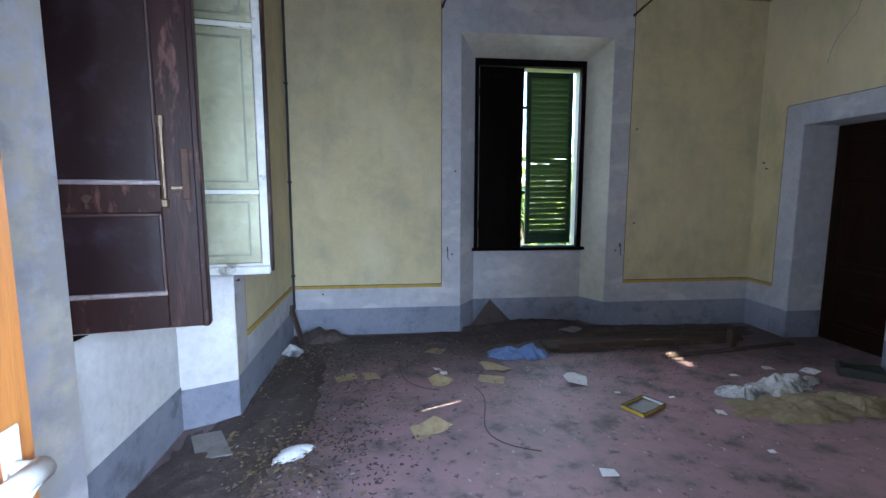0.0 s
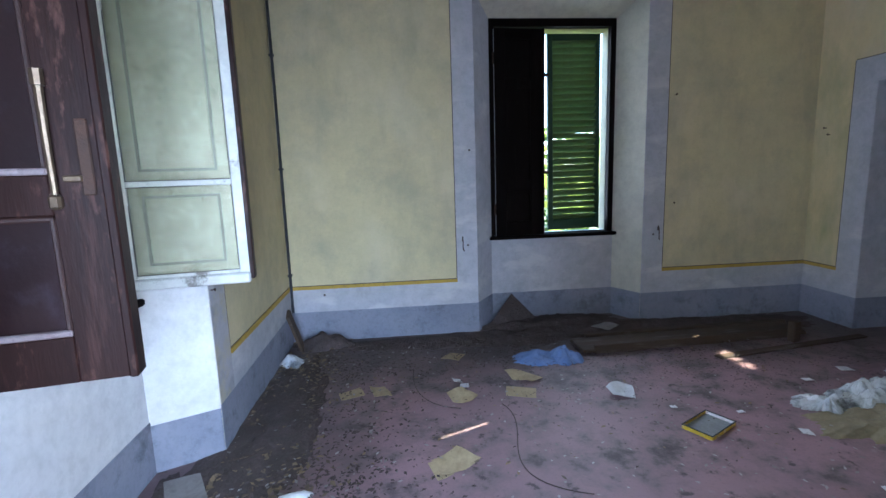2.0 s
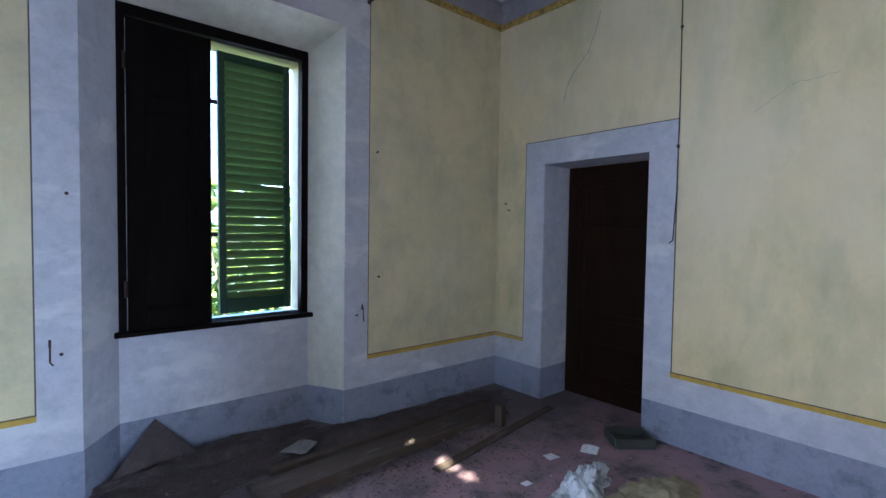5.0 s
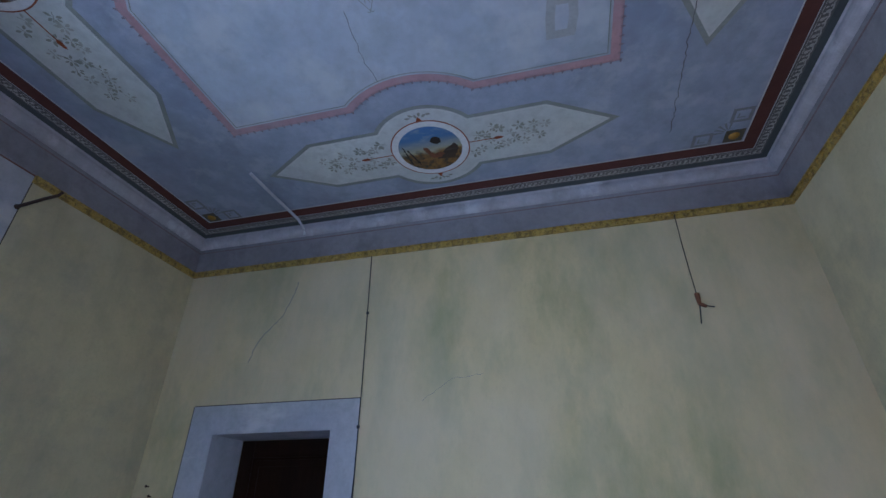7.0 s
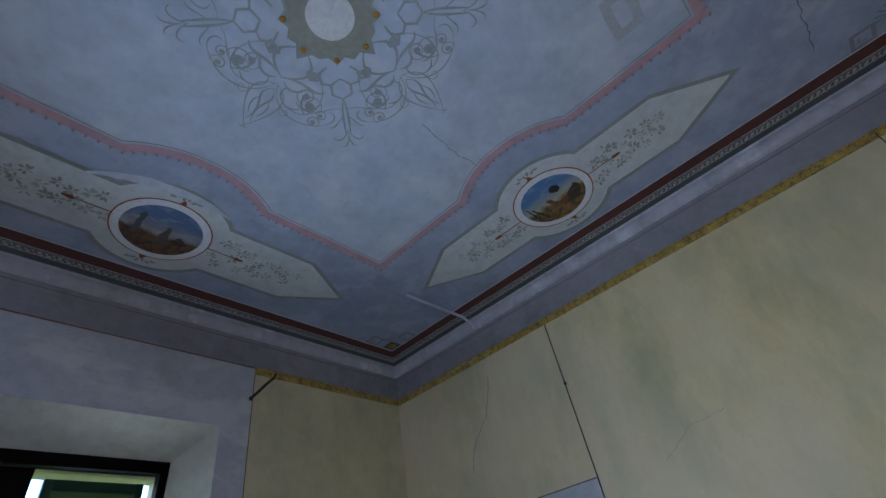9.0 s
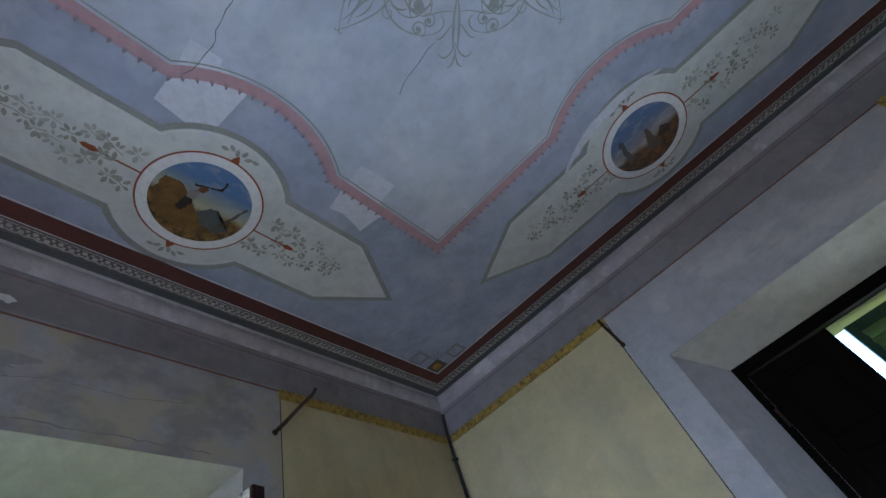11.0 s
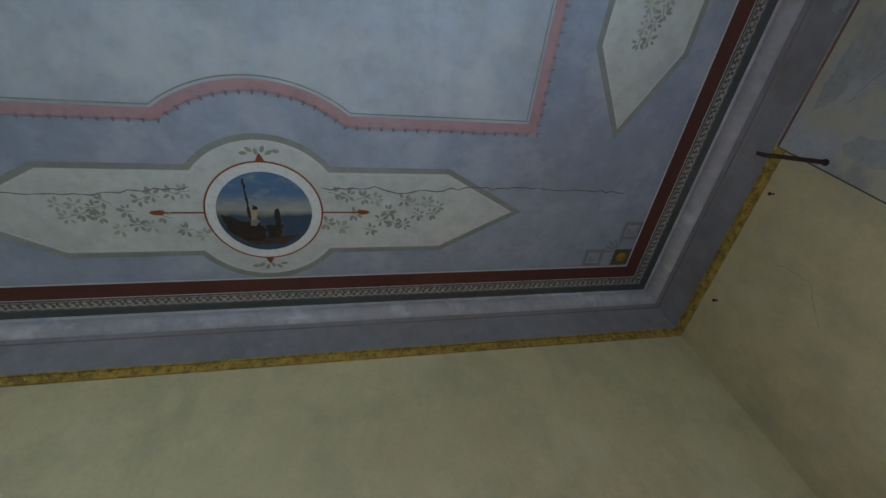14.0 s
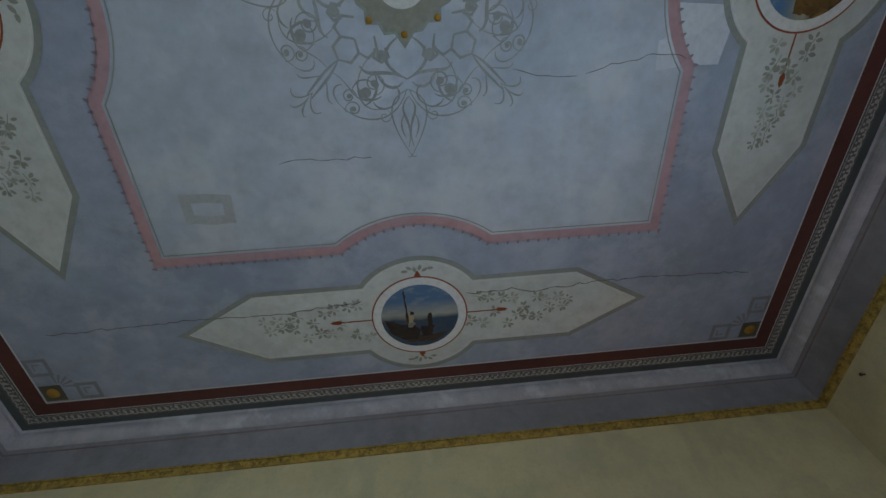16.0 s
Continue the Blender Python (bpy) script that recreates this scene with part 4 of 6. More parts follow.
def arabesque(long):
    """One arm of the scrollwork round the rosette, along +x, mirrored in y."""
    out = []
    for s in (-1, 1):
        def fl(pts):
            return [(x, s * y) for x, y in pts]

        def stroke(pts, w0, w1):
            n = len(pts)
            ws = [w0 + (w1 - w0) * abs(2 * i / (n - 1) - 1) ** 1.5 for i in range(n)]
            out.append(ribbon(bmesh.new(), fl(pts), [0.78 * v for v in ws], -0.003 - 0.00007 * len(out)))

        def dot(x, y, r):
            out.append(fan(bmesh.new(), fl(ring_pts(x, y, r, 10)), -0.003 - 0.00007 * len(out)))
        if long:
            stroke(curve_pts((0.40, 0.0), (0.44, 0.10), (0.52, 0.10), (0.69, 0.0)), 0.009, 0.004)
            stroke(curve_pts((0.43, 0.0), (0.50, 0.07), (0.52, -0.03), (0.65, 0.012)), 0.014, 0.004)
            stroke(curve_pts((0.40, 0.005), (0.56, 0.06), (0.54, 0.22), (0.45, 0.29)), 0.009, 0.004)
            stroke(spiral(0.405, 0.175, 0.06, 0.010, math.pi / 2, 1.4), 0.010, 0.005)
            dot(0.405, 0.175, 0.022)
            stroke(curve_pts((0.36, 0.0), (0.30, 0.10), (0.36, 0.16), (0.30, 0.19)), 0.020, 0.008)
            stroke(curve_pts((0.20, 0.03), (0.25, 0.11), (0.31, 0.10), (0.36, 0.0)), 0.018, 0.008)
            stroke(curve_pts((0.45, 0.05), (0.50, 0.10), (0.47, 0.14), (0.445, 0.15)), 0.012, 0.003)
            stroke(spiral(0.51, 0.105, 0.03, 0.006, 3.6, 1.2), 0.006, 0.003)
            stroke(curve_pts((0.45, 0.29), (0.40, 0.33), (0.36, 0.30), (0.37, 0.27)), 0.010, 0.004)
            stroke(spiral(0.47, 0.235, 0.036, 0.006, 1.2, 1.4), 0.009, 0.004)
            dot(0.47, 0.235, 0.011)
            stroke(curve_pts((0.50, 0.02), (0.54, 0.05), (0.58, 0.035), (0.61, 0.02)), 0.010, 0.003)
            stroke(curve_pts((0.33, 0.13), (0.40, 0.12), (0.44, 0.14), (0.46, 0.19)), 0.014, 0.004)
            stroke(curve_pts((0.37, 0.02), (0.41, 0.05), (0.39, 0.10), (0.34, 0.12)), 0.016, 0.005)
            stroke(curve_pts((0.68, 0.0), (0.70, 0.0), (0.70, 0.014), (0.69, 0.018)), 0.007, 0.003)
            stroke([(0.235, 0.08), (0.27, 0.07), (0.29, 0.10), (0.27, 0.13), (0.235, 0.12)], 0.014, 0.014)
            dot(0.262, 0.10, 0.02)
        else:
            stroke([(0.28, 0.0), (0.31, 0.045), (0.36, 0.045), (0.385, 0.0)], 0.016, 0.010)
            stroke([(0.22, 0.05), (0.25, 0.09), (0.30, 0.085), (0.31, 0.045)], 0.016, 0.010)
            stroke(curve_pts((0.385, 0.0), (0.46, 0.020), (0.52, 0.010), (0.58, 0.012)), 0.016, 0.006)
            stroke(curve_pts((0.56, 0.0), (0.62, 0.02), (0.64, 0.06), (0.60, 0.075)), 0.010, 0.004)
            stroke(curve_pts((0.58, 0.0), (0.64, 0.0), (0.67, 0.02), (0.66, 0.04)), 0.010, 0.004)
            stroke(curve_pts((0.48, 0.012), (0.52, 0.05), (0.55, 0.06), (0.54, 0.09)), 0.010, 0.004)
            stroke(curve_pts((0.44, 0.012), (0.42, 0.09), (0.48, 0.14), (0.43, 0.19)), 0.007, 0.004)
            stroke(curve_pts((0.30, 0.085), (0.42, 0.08), (0.52, 0.20), (0.40, 0.27)), 0.008, 0.005)
            stroke(curve_pts((0.40, 0.27), (0.35, 0.30), (0.30, 0.27), (0.31, 0.23)), 0.010, 0.004)
            stroke(spiral(0.47, 0.12, 0.032, 0.006, 2.2, 1.4), 0.008, 0.004)
            dot(0.47, 0.12, 0.010)
            stroke(curve_pts((0.40, 0.10), (0.45, 0.16), (0.43, 0.21), (0.38, 0.22)), 0.014, 0.004)
            stroke(spiral(0.36, 0.165, 0.048, 0.010, 0.6, 1.5), 0.008, 0.005)
            dot(0.36, 0.165, 0.016)
    return out


ros = holder("ceiling_rosette", CX - 0.015, CY, Z)
tagged(ros, "faded grey scrollwork around an olive rosette with gilt beads", "rosette")
for long, turn in ((True, 0), (False, 45)):
    for bm in arabesque(long):
        me = mesh_of(bm, "scroll")
        me.materials.append(M["scroll"])
        for k in range(4):
            arm = new("scroll", me)
            arm.parent = ros
            arm.rotation_euler = (0, 0, radians(90 * k + turn))
star = []
for i in range(32):
    a = 2 * math.pi * i / 32
    r = (0.235, 0.185, 0.20, 0.175)[i % 4] if i % 8 < 4 else (0.205, 0.175, 0.19, 0.185)[i % 4]
    star.append((r * math.cos(a), r * math.sin(a)))
part("plate", fan(bmesh.new(), star, -0.005), "plate", ros)
part("edge", ribbon(bmesh.new(), star, 0.010, -0.0055, True), "olive", ros)
part("centre", fan(bmesh.new(), ring_pts(0, 0, 0.10, 40), -0.0065), "pale", ros)
for k in range(8):
    a = math.pi / 4 * k
    b = bmesh.new()
    bmesh.ops.create_uvsphere(b, u_segments=10, v_segments=6, radius=0.014, matrix=Matrix.Translation((0.19 * math.cos(a), 0.19 * math.sin(a), -0.006)) @ Matrix.Diagonal((1, 1, 0.5, 1)))
    part("bead", b, "bead", ros, smooth=True)


# a strip of paint peeling off beside the north roundel
b = bmesh.new()
edge = curve_pts((2.62, 3.97), (2.40, 3.86), (2.14, 3.90), (1.93, 4.06), 22)
for k, (x, y) in enumerate(edge):
    w = 0.010 + 0.030 * math.sin(math.pi * k / 22) * (1 + 0.5 * noise.noise(Vector((k * 0.7, 2.0, 0.0))))
    v = [b.verts.new((x, y, Z - 0.0005)), b.verts.new((x, y + w * 0.6, Z - 0.010 - w * 0.15)), b.verts.new((x, y + w, Z - 0.006 - w * 0.5))]
    if k:
        b.faces.new((last[0], last[1], v[1], v[0]))
        b.faces.new((last[1], last[2], v[2], v[1]))
    last = v
ob = part("peeling_paint", b, "patch", smooth=True)
tagged(ob, "pale strip of paint peeling off the ceiling", "peeling paint")


# hairline cracks in the ceiling plaster
def crack(points, seed, wide=1.0):
    rnd = random.Random(seed)
    pts = []
    for (ax, ay), (bx, by) in zip(points, points[1:]):
        k = max(2, int(math.hypot(bx - ax, by - ay) / 0.035))
        pts += [(ax + (bx - ax) * i / k + rnd.uniform(-0.008, 0.008), ay + (by - ay) * i / k + rnd.uniform(-0.008, 0.008)) for i in range(k)]
    ob = part("ceiling_crack", ribbon(bmesh.new(), pts, [wide * (0.0016 + 0.0022 * abs(math.sin(i * 1.3))) for i in range(len(pts))], Z - 0.0072), "crackline")
    return tagged(ob, "thin dark crack running across the ceiling plaster", "crack", kind="structure")


crack([(4.3, 1.14), (3.6, 1.16), (3.13, 1.15), (2.64, 1.19)], 1, 1.5)
crack([(2.11, 1.186), (1.865, 1.194), (1.763, 1.17), (1.416, 1.195), (1.09, 1.198), (0.621, 1.185), (0.47, 1.18)], 2, 1.7)
crack([(1.60, 2.30), (1.41, 2.34), (1.27, 2.36), (1.1, 2.33)], 4)
crack([(1.9, 2.99), (1.72, 3.0), (1.6, 3.04)], 6)
crack([(3.02, 2.80), (3.29, 2.81), (3.5, 2.79)], 7)
crack([(2.95, 1.97), (2.84, 1.99), (2.66, 1.98), (2.5, 1.99)], 5)
crack([(1.92, 2.32), (1.68, 2.28), (1.60, 2.30)], 8)


def wall_crack(wall, points, seed, width=0.003):
    rnd = random.Random(seed)
    pts = []
    for (ax, ay), (bx, by) in zip(points, points[1:]):
        k = max(2, int(math.hypot(bx - ax, by - ay) / 0.03))
        pts += [(ax + (bx - ax) * i / k + rnd.uniform(-0.006, 0.006), ay + (by - ay) * i / k + rnd.uniform(-0.006, 0.006)) for i in range(k)]
    ob = part("wall_crack", ribbon(bmesh.new(), pts, [width * (0.5 + abs(math.sin(i * 1.7))) for i in range(len(pts))], 0), "smudge_dark")
    if wall is wall_w:
        ob.matrix_world = Matrix(((0, 0, 1, 0.0055), (1, 0, 0, 0), (0, 1, 0, 0), (0, 0, 0, 1)))
    elif wall is wall_e:
        ob.matrix_world = Matrix(((0, 0, -1, X1 - 0.0055), (1, 0, 0, 0), (0, 1, 0, 0), (0, 0, 0, 1)))
    else:
        ob.matrix_world = Matrix(((1, 0, 0, 0), (0, 0, -1, Y1 - 0.0055), (0, 1, 0, 0), (0, 0, 0, 1)))
    return tagged(ob, "thin dark crack in the wall plaster", "crack", kind="structure")


M["smudge_dark"] = surface("crack_grey", (0.26, 0.245, 0.225), (0.33, 0.31, 0.28), big=8, fine=60, relief=0.1)
wall_crack(wall_w, [(1.95, 3.02), (2.2, 3.06), (2.5, 3.14), (2.8, 3.13), (3.1, 3.18)], 1)
wall_crack(wall_w, [(1.85, 3.2), (2.05, 3.12), (2.25, 3.17), (2.32, 3.3)], 2)
wall_crack(wall_w, [(2.05, 2.945), (2.5, 2.95), (3.2, 2.946)], 3, 0.005)
wall_crack(wall_e, [(4.28, 2.55), (4.22, 2.72), (4.05, 2.9), (3.98, 3.06), (3.95, 3.22)], 4, 0.006)
wall_crack(wall_e, [(2.9, 2.2), (2.7, 2.34), (2.45, 2.36)], 5, 0.002)
wall_crack(wall_w, [(1.0, 2.75), (1.15, 2.9), (1.12, 3.1)], 6, 0.002)


# ---------------------------------------------------------------- hall behind the camera and the outside
# unseen hall; its openings are placed where the hall lamps stand
hall = part("hall_shell", boxes(((-0.6, -2.9, 0), (-0.45, Y0 - T, 3.1)), ((-0.6, -2.9, 3.0), (2.95, Y0 - T, 3.1)),
                                ((-0.45, -2.9, 0), (0.8, -2.6, 3.0)), ((2.1, -2.9, 0), (2.8, -2.6, 3.0)),
                                ((0.8, -2.9, 2.6), (2.1, -2.6, 3.0)), ((0.8, -2.9, 0), (2.1, -2.6, 0.3)),
                                ((2.65, -2.6, 0), (2.95, -2.1, 3.0)), ((2.65, -0.4, 0), (2.95, Y0 - T, 3.0)),
                                ((2.65, -2.1, 2.6), (2.95, -0.4, 3.0)), ((2.65, -2.1, 0), (2.95, -0.4, 0.4))), "white")
structure(hall, "plain white plaster walls of the hall", "wall")
b = bmesh.new()
b.faces.new([b.verts.new(p) for p in ((-300, -300, -0.6), (300, -300, -0.6), (300, 300, -0.6), (-300, 300, -0.6))])
ground = part("ground", b, "ground")
structure(ground, "overgrown garden ground", "ground")


def foliage(count, x0, x1, y0, y1, z0, z1, seed, size):
    """A crowd of small bent leaves in a box, thinner to its outside."""
    rnd = random.Random(seed)
    verts, faces = [], []
    for i in range(count):
        c = Vector((rnd.uniform(x0, x1), rnd.uniform(y0, y1), rnd.uniform(z0, z1)))
        if noise.noise(c * 1.4) < -0.12:
            continue
        u = Vector((rnd.gauss(0, 1), rnd.gauss(0, 1), rnd.gauss(0, 0.6))).normalized()
        w = u.orthogonal().normalized()
        w.rotate(Matrix.Rotation(rnd.uniform(0, 6.28), 3, u))
        nrm = u.cross(w)
        s = size * rnd.uniform(0.6, 1.3)
        k = len(verts)
        verts += [c - u * s, c + w * s * 0.5 + nrm * s * 0.12, c + u * s, c - w * s * 0.5 + nrm * s * 0.12]
        faces += [(k, k + 1, k + 2), (k, k + 2, k + 3)]
    me = bpy.data.meshes.new("leaves")
    me.from_pydata([tuple(v) for v in verts], [], faces)
    me.materials.append(M["leaf"])
    return me


for nm, args in (("shrub", (9000, -0.5, 5.5, 7.2, 9.0, -0.5, 2.0, 5, 0.10)), ("shrub", (6000, -3.8, -2.6, 0.5, 4.6, -0.6, 1.0, 6, 0.09))):
    sh = holder(nm, (args[1] + args[2]) / 2, (args[3] + args[4]) / 2, -0.6)
    tagged(sh, "dense sunlit green shrub outside the window", "shrub", kind="stuff")
    ob = new("leaves", foliage(*args))
    under(ob, sh)
    b = bmesh.new()
    rnd = random.Random(args[7])
    for k in range(6):
        x, y = rnd.uniform(args[1], args[2]), rnd.uniform(args[3], args[4])
        rod(b, [(x, y, -0.6), (x + 0.1, y, 0.2), (x + rnd.uniform(-0.3, 0.3), y, args[6] * 0.8)], 0.03, 6, 0.3)
    under(part("stems", b, "trunk"), sh)


# ---------------------------------------------------------------- windows
def leaf_window(name, width, height, with_handle, label, ledge="dusty", wood="darkwood", panel="darkpanel"):
    """An inward casement: stained wood to the room, white outside, three panes outside backed by panelled inner shutters.
    Hinge at the origin, the leaf runs along +x; +y is the room face."""
    top = holder(name)
    tagged(top, label, "window casement")
    t2, LS, RS = 0.022, 0.095, 0.112
    st, cols = 0.062, (0.05, 0.45, 0.476, 1.36, 1.39, height - 0.05)
    rails = ((0.118, 0.41), (0.505, 1.33), (1.42, height - 0.09))
    spans = ((cols[0], cols[1]), (cols[2], cols[3]), (cols[4], cols[5]))

    def carcass(y0, y1, s):
        return boxes(((0, y0, 0), (s, y1, height)), ((width - s, y0, 0), (width, y1, height)), ((s, y0, 0), (width - s, y1, cols[0])),
                     ((s, y0, cols[1]), (width - s, y1, cols[2])), ((s, y0, cols[3]), (width - s, y1, cols[4])), ((s, y0, cols[5]), (width - s, y1, height)), bevel=0.003)
    inner = boxes(((0, 0, 0), (LS, t2, height)), ((width - RS, 0, 0), (width, t2, height)), ((LS, 0, 0), (width - RS, t2, rails[0][0])),
                  ((LS, 0, rails[0][1]), (width - RS, t2, rails[1][0])), ((LS, 0, rails[1][1]), (width - RS, t2, rails[2][0])), ((LS, 0, height - 0.09), (width - RS, t2, height)), bevel=0.003)
    part("inner_frame", inner, wood, top, "dark stained inner frame")
    part("outer_frame", carcass(-t2, 0.0, st - 0.014), "paint", top, "flaking white outer frame")
    for (z0, z1), (z2, z3) in zip(spans, rails):
        part("pane", boxes(((st - 0.016, -0.014, z0 - 0.002), (width - st + 0.016, -0.011, z1 + 0.002))), "glass", top).visible_shadow = False
        part("inner_panel", boxes(((LS - 0.01, 0.003, z2 - 0.01), (width - RS + 0.01, 0.009, z3 + 0.01))), panel, top)
        back = part("back_panel", boxes(((st - 0.016, -0.006, z0), (width - st + 0.016, -0.003, z1)), ((st + 0.055, -0.009, z0 + 0.06), (width - st - 0.055, -0.005, z1 - 0.06)), bevel=0.001), "cream", top, "cracked cream panel behind the glass")
        b = bmesh.new()
        a0, a1, c0, c1 = LS, width - RS, z2, z3
        part("ledge", boxes(((a0, 0.006, c0), (a1, 0.025, c0 + 0.016)), bevel=0.004), ledge, top, "worn ledge of the panel")
        for p, q in (((a0, 0.008, c1 - 0.014), (a1, 0.02, c1)), ((a0, 0.008, c0), (a0 + 0.014, 0.02, c1)), ((a1 - 0.014, 0.008, c0), (a1, 0.02, c1))):
            box(b, p, q, 0.004)
        part("bead", b, "wornedge" if wood == "darkwood" else wood, top)
        c0, c1 = z0, z1
        b = bmesh.new()
        a0, a1 = st + 0.04, width - st - 0.04
        for p, q in (((a0, -0.010, c0 + 0.04), (a1, -0.006, c0 + 0.052)), ((a0, -0.010, c1 - 0.052), (a1, -0.006, c1 - 0.04)), ((a0, -0.010, c0 + 0.04), (a0 + 0.012, -0.006, c1 - 0.04)), ((a1 - 0.012, -0.010, c0 + 0.04), (a1, -0.006, c1 - 0.04))):
            box(b, p, q)
        part("panel_bead", b, "bead_grey", back)
        b = bmesh.new()
        e0, e1 = st - 0.014, width - st + 0.014
        for p, q in (((e0, -0.0235, z0), (e0 + 0.003, -0.02, z0 + (z1 - z0) * 0.8)), ((e1 - 0.004, -0.0235, z0 + 0.02), (e1, -0.02, z1)), ((e0, -0.0235, z0 - 0.001), (e1, -0.02, z0 + 0.003)), ((e0, -0.0235, z1 - 0.004), (e0 + (e1 - e0) * 0.7, -0.02, z1))):
            box(b, p, q)
        part("putty_gap", b, "hair", top)
    part("weather_bar", boxes(((0.0, -0.05, -0.015), (width, -0.02, 0.035)), bevel=0.008), "paint", top)
    part("meeting_stile", boxes(((width - 0.004, -0.026, 0.0), (width + 0.018, 0.034, height)), bevel=0.004), wood, top)
    if with_handle:
        b = bmesh.new()
        rod(b, [(width - 0.098, 0.034, 0.46), (width - 0.098, 0.036, 0.58), (width - 0.098, 0.034, 0.70)], 0.0075, 8, 1.3)
        rod(b, [(width - 0.098, 0.034, 0.70), (width - 0.098, 0.034, 0.735)], 0.014, 8)
        part("bolt_rod", b, "brass", top, "worn brass bolt rod")
        part("bolt_knob", boxes(((width - 0.112, 0.022, 0.425), (width - 0.086, 0.045, 0.46)), bevel=0.006), "brass", top)
        part("catch", boxes(((width - 0.08, 0.026, 0.487), (width - 0.04, 0.036, 0.502)), bevel=0.003), "brass", top, "worn metal catch")
        part("catch_plate", boxes(((width - 0.045, 0.022, 0.455), (width - 0.018, 0.03, 0.63)), bevel=0.003), "iron", top)
        b = bmesh.new()
        rod(b, [(width * 0.42, 0.022, 0.455), (width * 0.42, 0.032, 0.46)], 0.014, 10)
        rod(b, [(width * 0.42, 0.03, 0.46), (width * 0.42, 0.03, 0.425)], 0.006, 6)
        part("turn_button", b, "iron", top)
    for z in (0.25, height - 0.25):
        b = bmesh.new()
        rod(b, [(-0.008, 0.0, z - 0.05), (-0.008, 0.0, z + 0.05)], 0.009, 8)
        part("hinge", b, "iron", top)
    return top


def window_frame(name, along0, along1, sill, head, turn):
    """The fixed dark frame; turn maps (along, depth, z) into the room."""
    top = holder(name)
    structure(top, "dark wooden window frame in a splayed recess", "window")

    def piece(nm, a, c, m, bevel=0.004):
        pa, pc = turn(*a), turn(*c)
        return part(nm, boxes((pa, pc), bevel=bevel), m, top)
    piece("frame_side", (along0 - 0.01, BACK + 0.005, sill), (along0 + 0.05, BACK + 0.075, head), "shaded_wood")
    piece("frame_side", (along1 - 0.05, BACK + 0.005, sill), (along1 + 0.01, BACK + 0.075, head), "shaded_wood")
    piece("frame_head", (along0, BACK + 0.004, head - 0.07), (along1, BACK + 0.08, head + 0.01), "shaded_wood")
    piece("window_sill", (along0 - 0.03, BACK - 0.045, sill - 0.005), (along1 + 0.03, BACK + 0.14, sill + 0.03), "shaded_wood", 0.008)
    piece("outer_sill", (along0 - 0.03, BACK + 0.13, sill - 0.03), (along1 + 0.03, T + 0.16, sill + 0.012), "white", 0.006)
    return top


def louvre(name, width, height, label, broken=(), paint="green", tilted=-49):
    """A louvred outside shutter along +x, the room on the -y side; slats shed water outwards."""
    top = holder(name)
    tagged(top, label, "louvred shutter", group="outside shutters")
    s, d = 0.05, 0.038
    for x in (0, width - s):
        part("stile", boxes(((x, 0, 0), (x + s, d, height)), bevel=0.003), "green", top)
    part("bottom_rail", boxes(((s, 0.002, 0), (width - s, d - 0.002, 0.10)), bevel=0.003), "green", top)
    part("top_rail", boxes(((s, 0.002, height - 0.07), (width - s, d - 0.002, height)), bevel=0.003), "green", top)
    n = int((height - 0.19) / 0.058)
    step = (height - 0.07 - 0.022 - 0.12) / (n - 1)
    me = None
    for i in range(n):
        z = 0.12 + i * step
        if me is None:
            b = bmesh.new()
            w = width / 2 - s + 0.006
            arc = [(-0.038 + 0.076 * k / 6, -0.011 * (1 - (k / 3 - 1) ** 2)) for k in range(7)]
            ring = [(y, z - 0.003) for y, z in arc] + [(y, z + 0.004) for y, z in arc[::-1]]
            ends = [[b.verts.new((x, y, z)) for y, z in ring] for x in (-w, w)]
            for k in range(14):
                b.faces.new((ends[0][k], ends[0][(k + 1) % 14], ends[1][(k + 1) % 14], ends[1][k]))
            b.faces.new(ends[0][::-1])
            b.faces.new(ends[1])
            bmesh.ops.recalc_face_normals(b, faces=b.faces[:])
            me = mesh_of(b, "slat")
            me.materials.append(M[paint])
        sl = new("slat", me)
        sl.parent = top
        tilt, roll = tilted + ((i * 37) % 7 - 3) * 0.8, 0.0
        if i in broken:
            tilt, roll = -38, 2.0
        sl.matrix_local = pose(width / 2, d / 2, z, tilt, roll, 0)
    return top


def turn_n(a, d, z):
    return (a, Y1 + d, z)


def turn_w(a, d, z):
    return (-d, a, z)


window_1 = window_frame("window_1", *FN, turn_n)
window_2 = window_frame("window_2", *FW, turn_w)

LH = 1.76
cas = leaf_window("window_casement", 0.565, LH - 0.05, True, "open casement, dark stained wood with panels and a brass bolt")
cas.matrix_world = pose(-BACK + 0.02, FW[0] + 0.04, 0.948, 0, 0, 11) @ Matrix.Diagonal((1, -1, 1, 1))
cas2 = leaf_window("window_casement", 0.53, LH - 0.05, False, "open casement with flaking white frame and cream backed panes")
cas2.matrix_world = pose(-BACK + 0.02, FW[1] - 0.045, 0.962, 0, 0, 9)
cas3 = leaf_window("window_casement", 0.45, LH + 0.10, False, "closed dark stained casement with shut inner panels", "shaded_wood", "shaded_wood", "shaded_wood")
cas3.matrix_world = pose(FN[0] + 0.045, Y1 + BACK - 0.01, 0.83, 0, 0, 4) @ Matrix.Diagonal((1, -1, 1, 1))

for z in (1.40, 2.28):
    ob = part("catch", boxes(((0.455, 0.0, z - 0.83), (0.515, 0.012, z - 0.80)), bevel=0.003), "iron", cas3, "small iron catch")

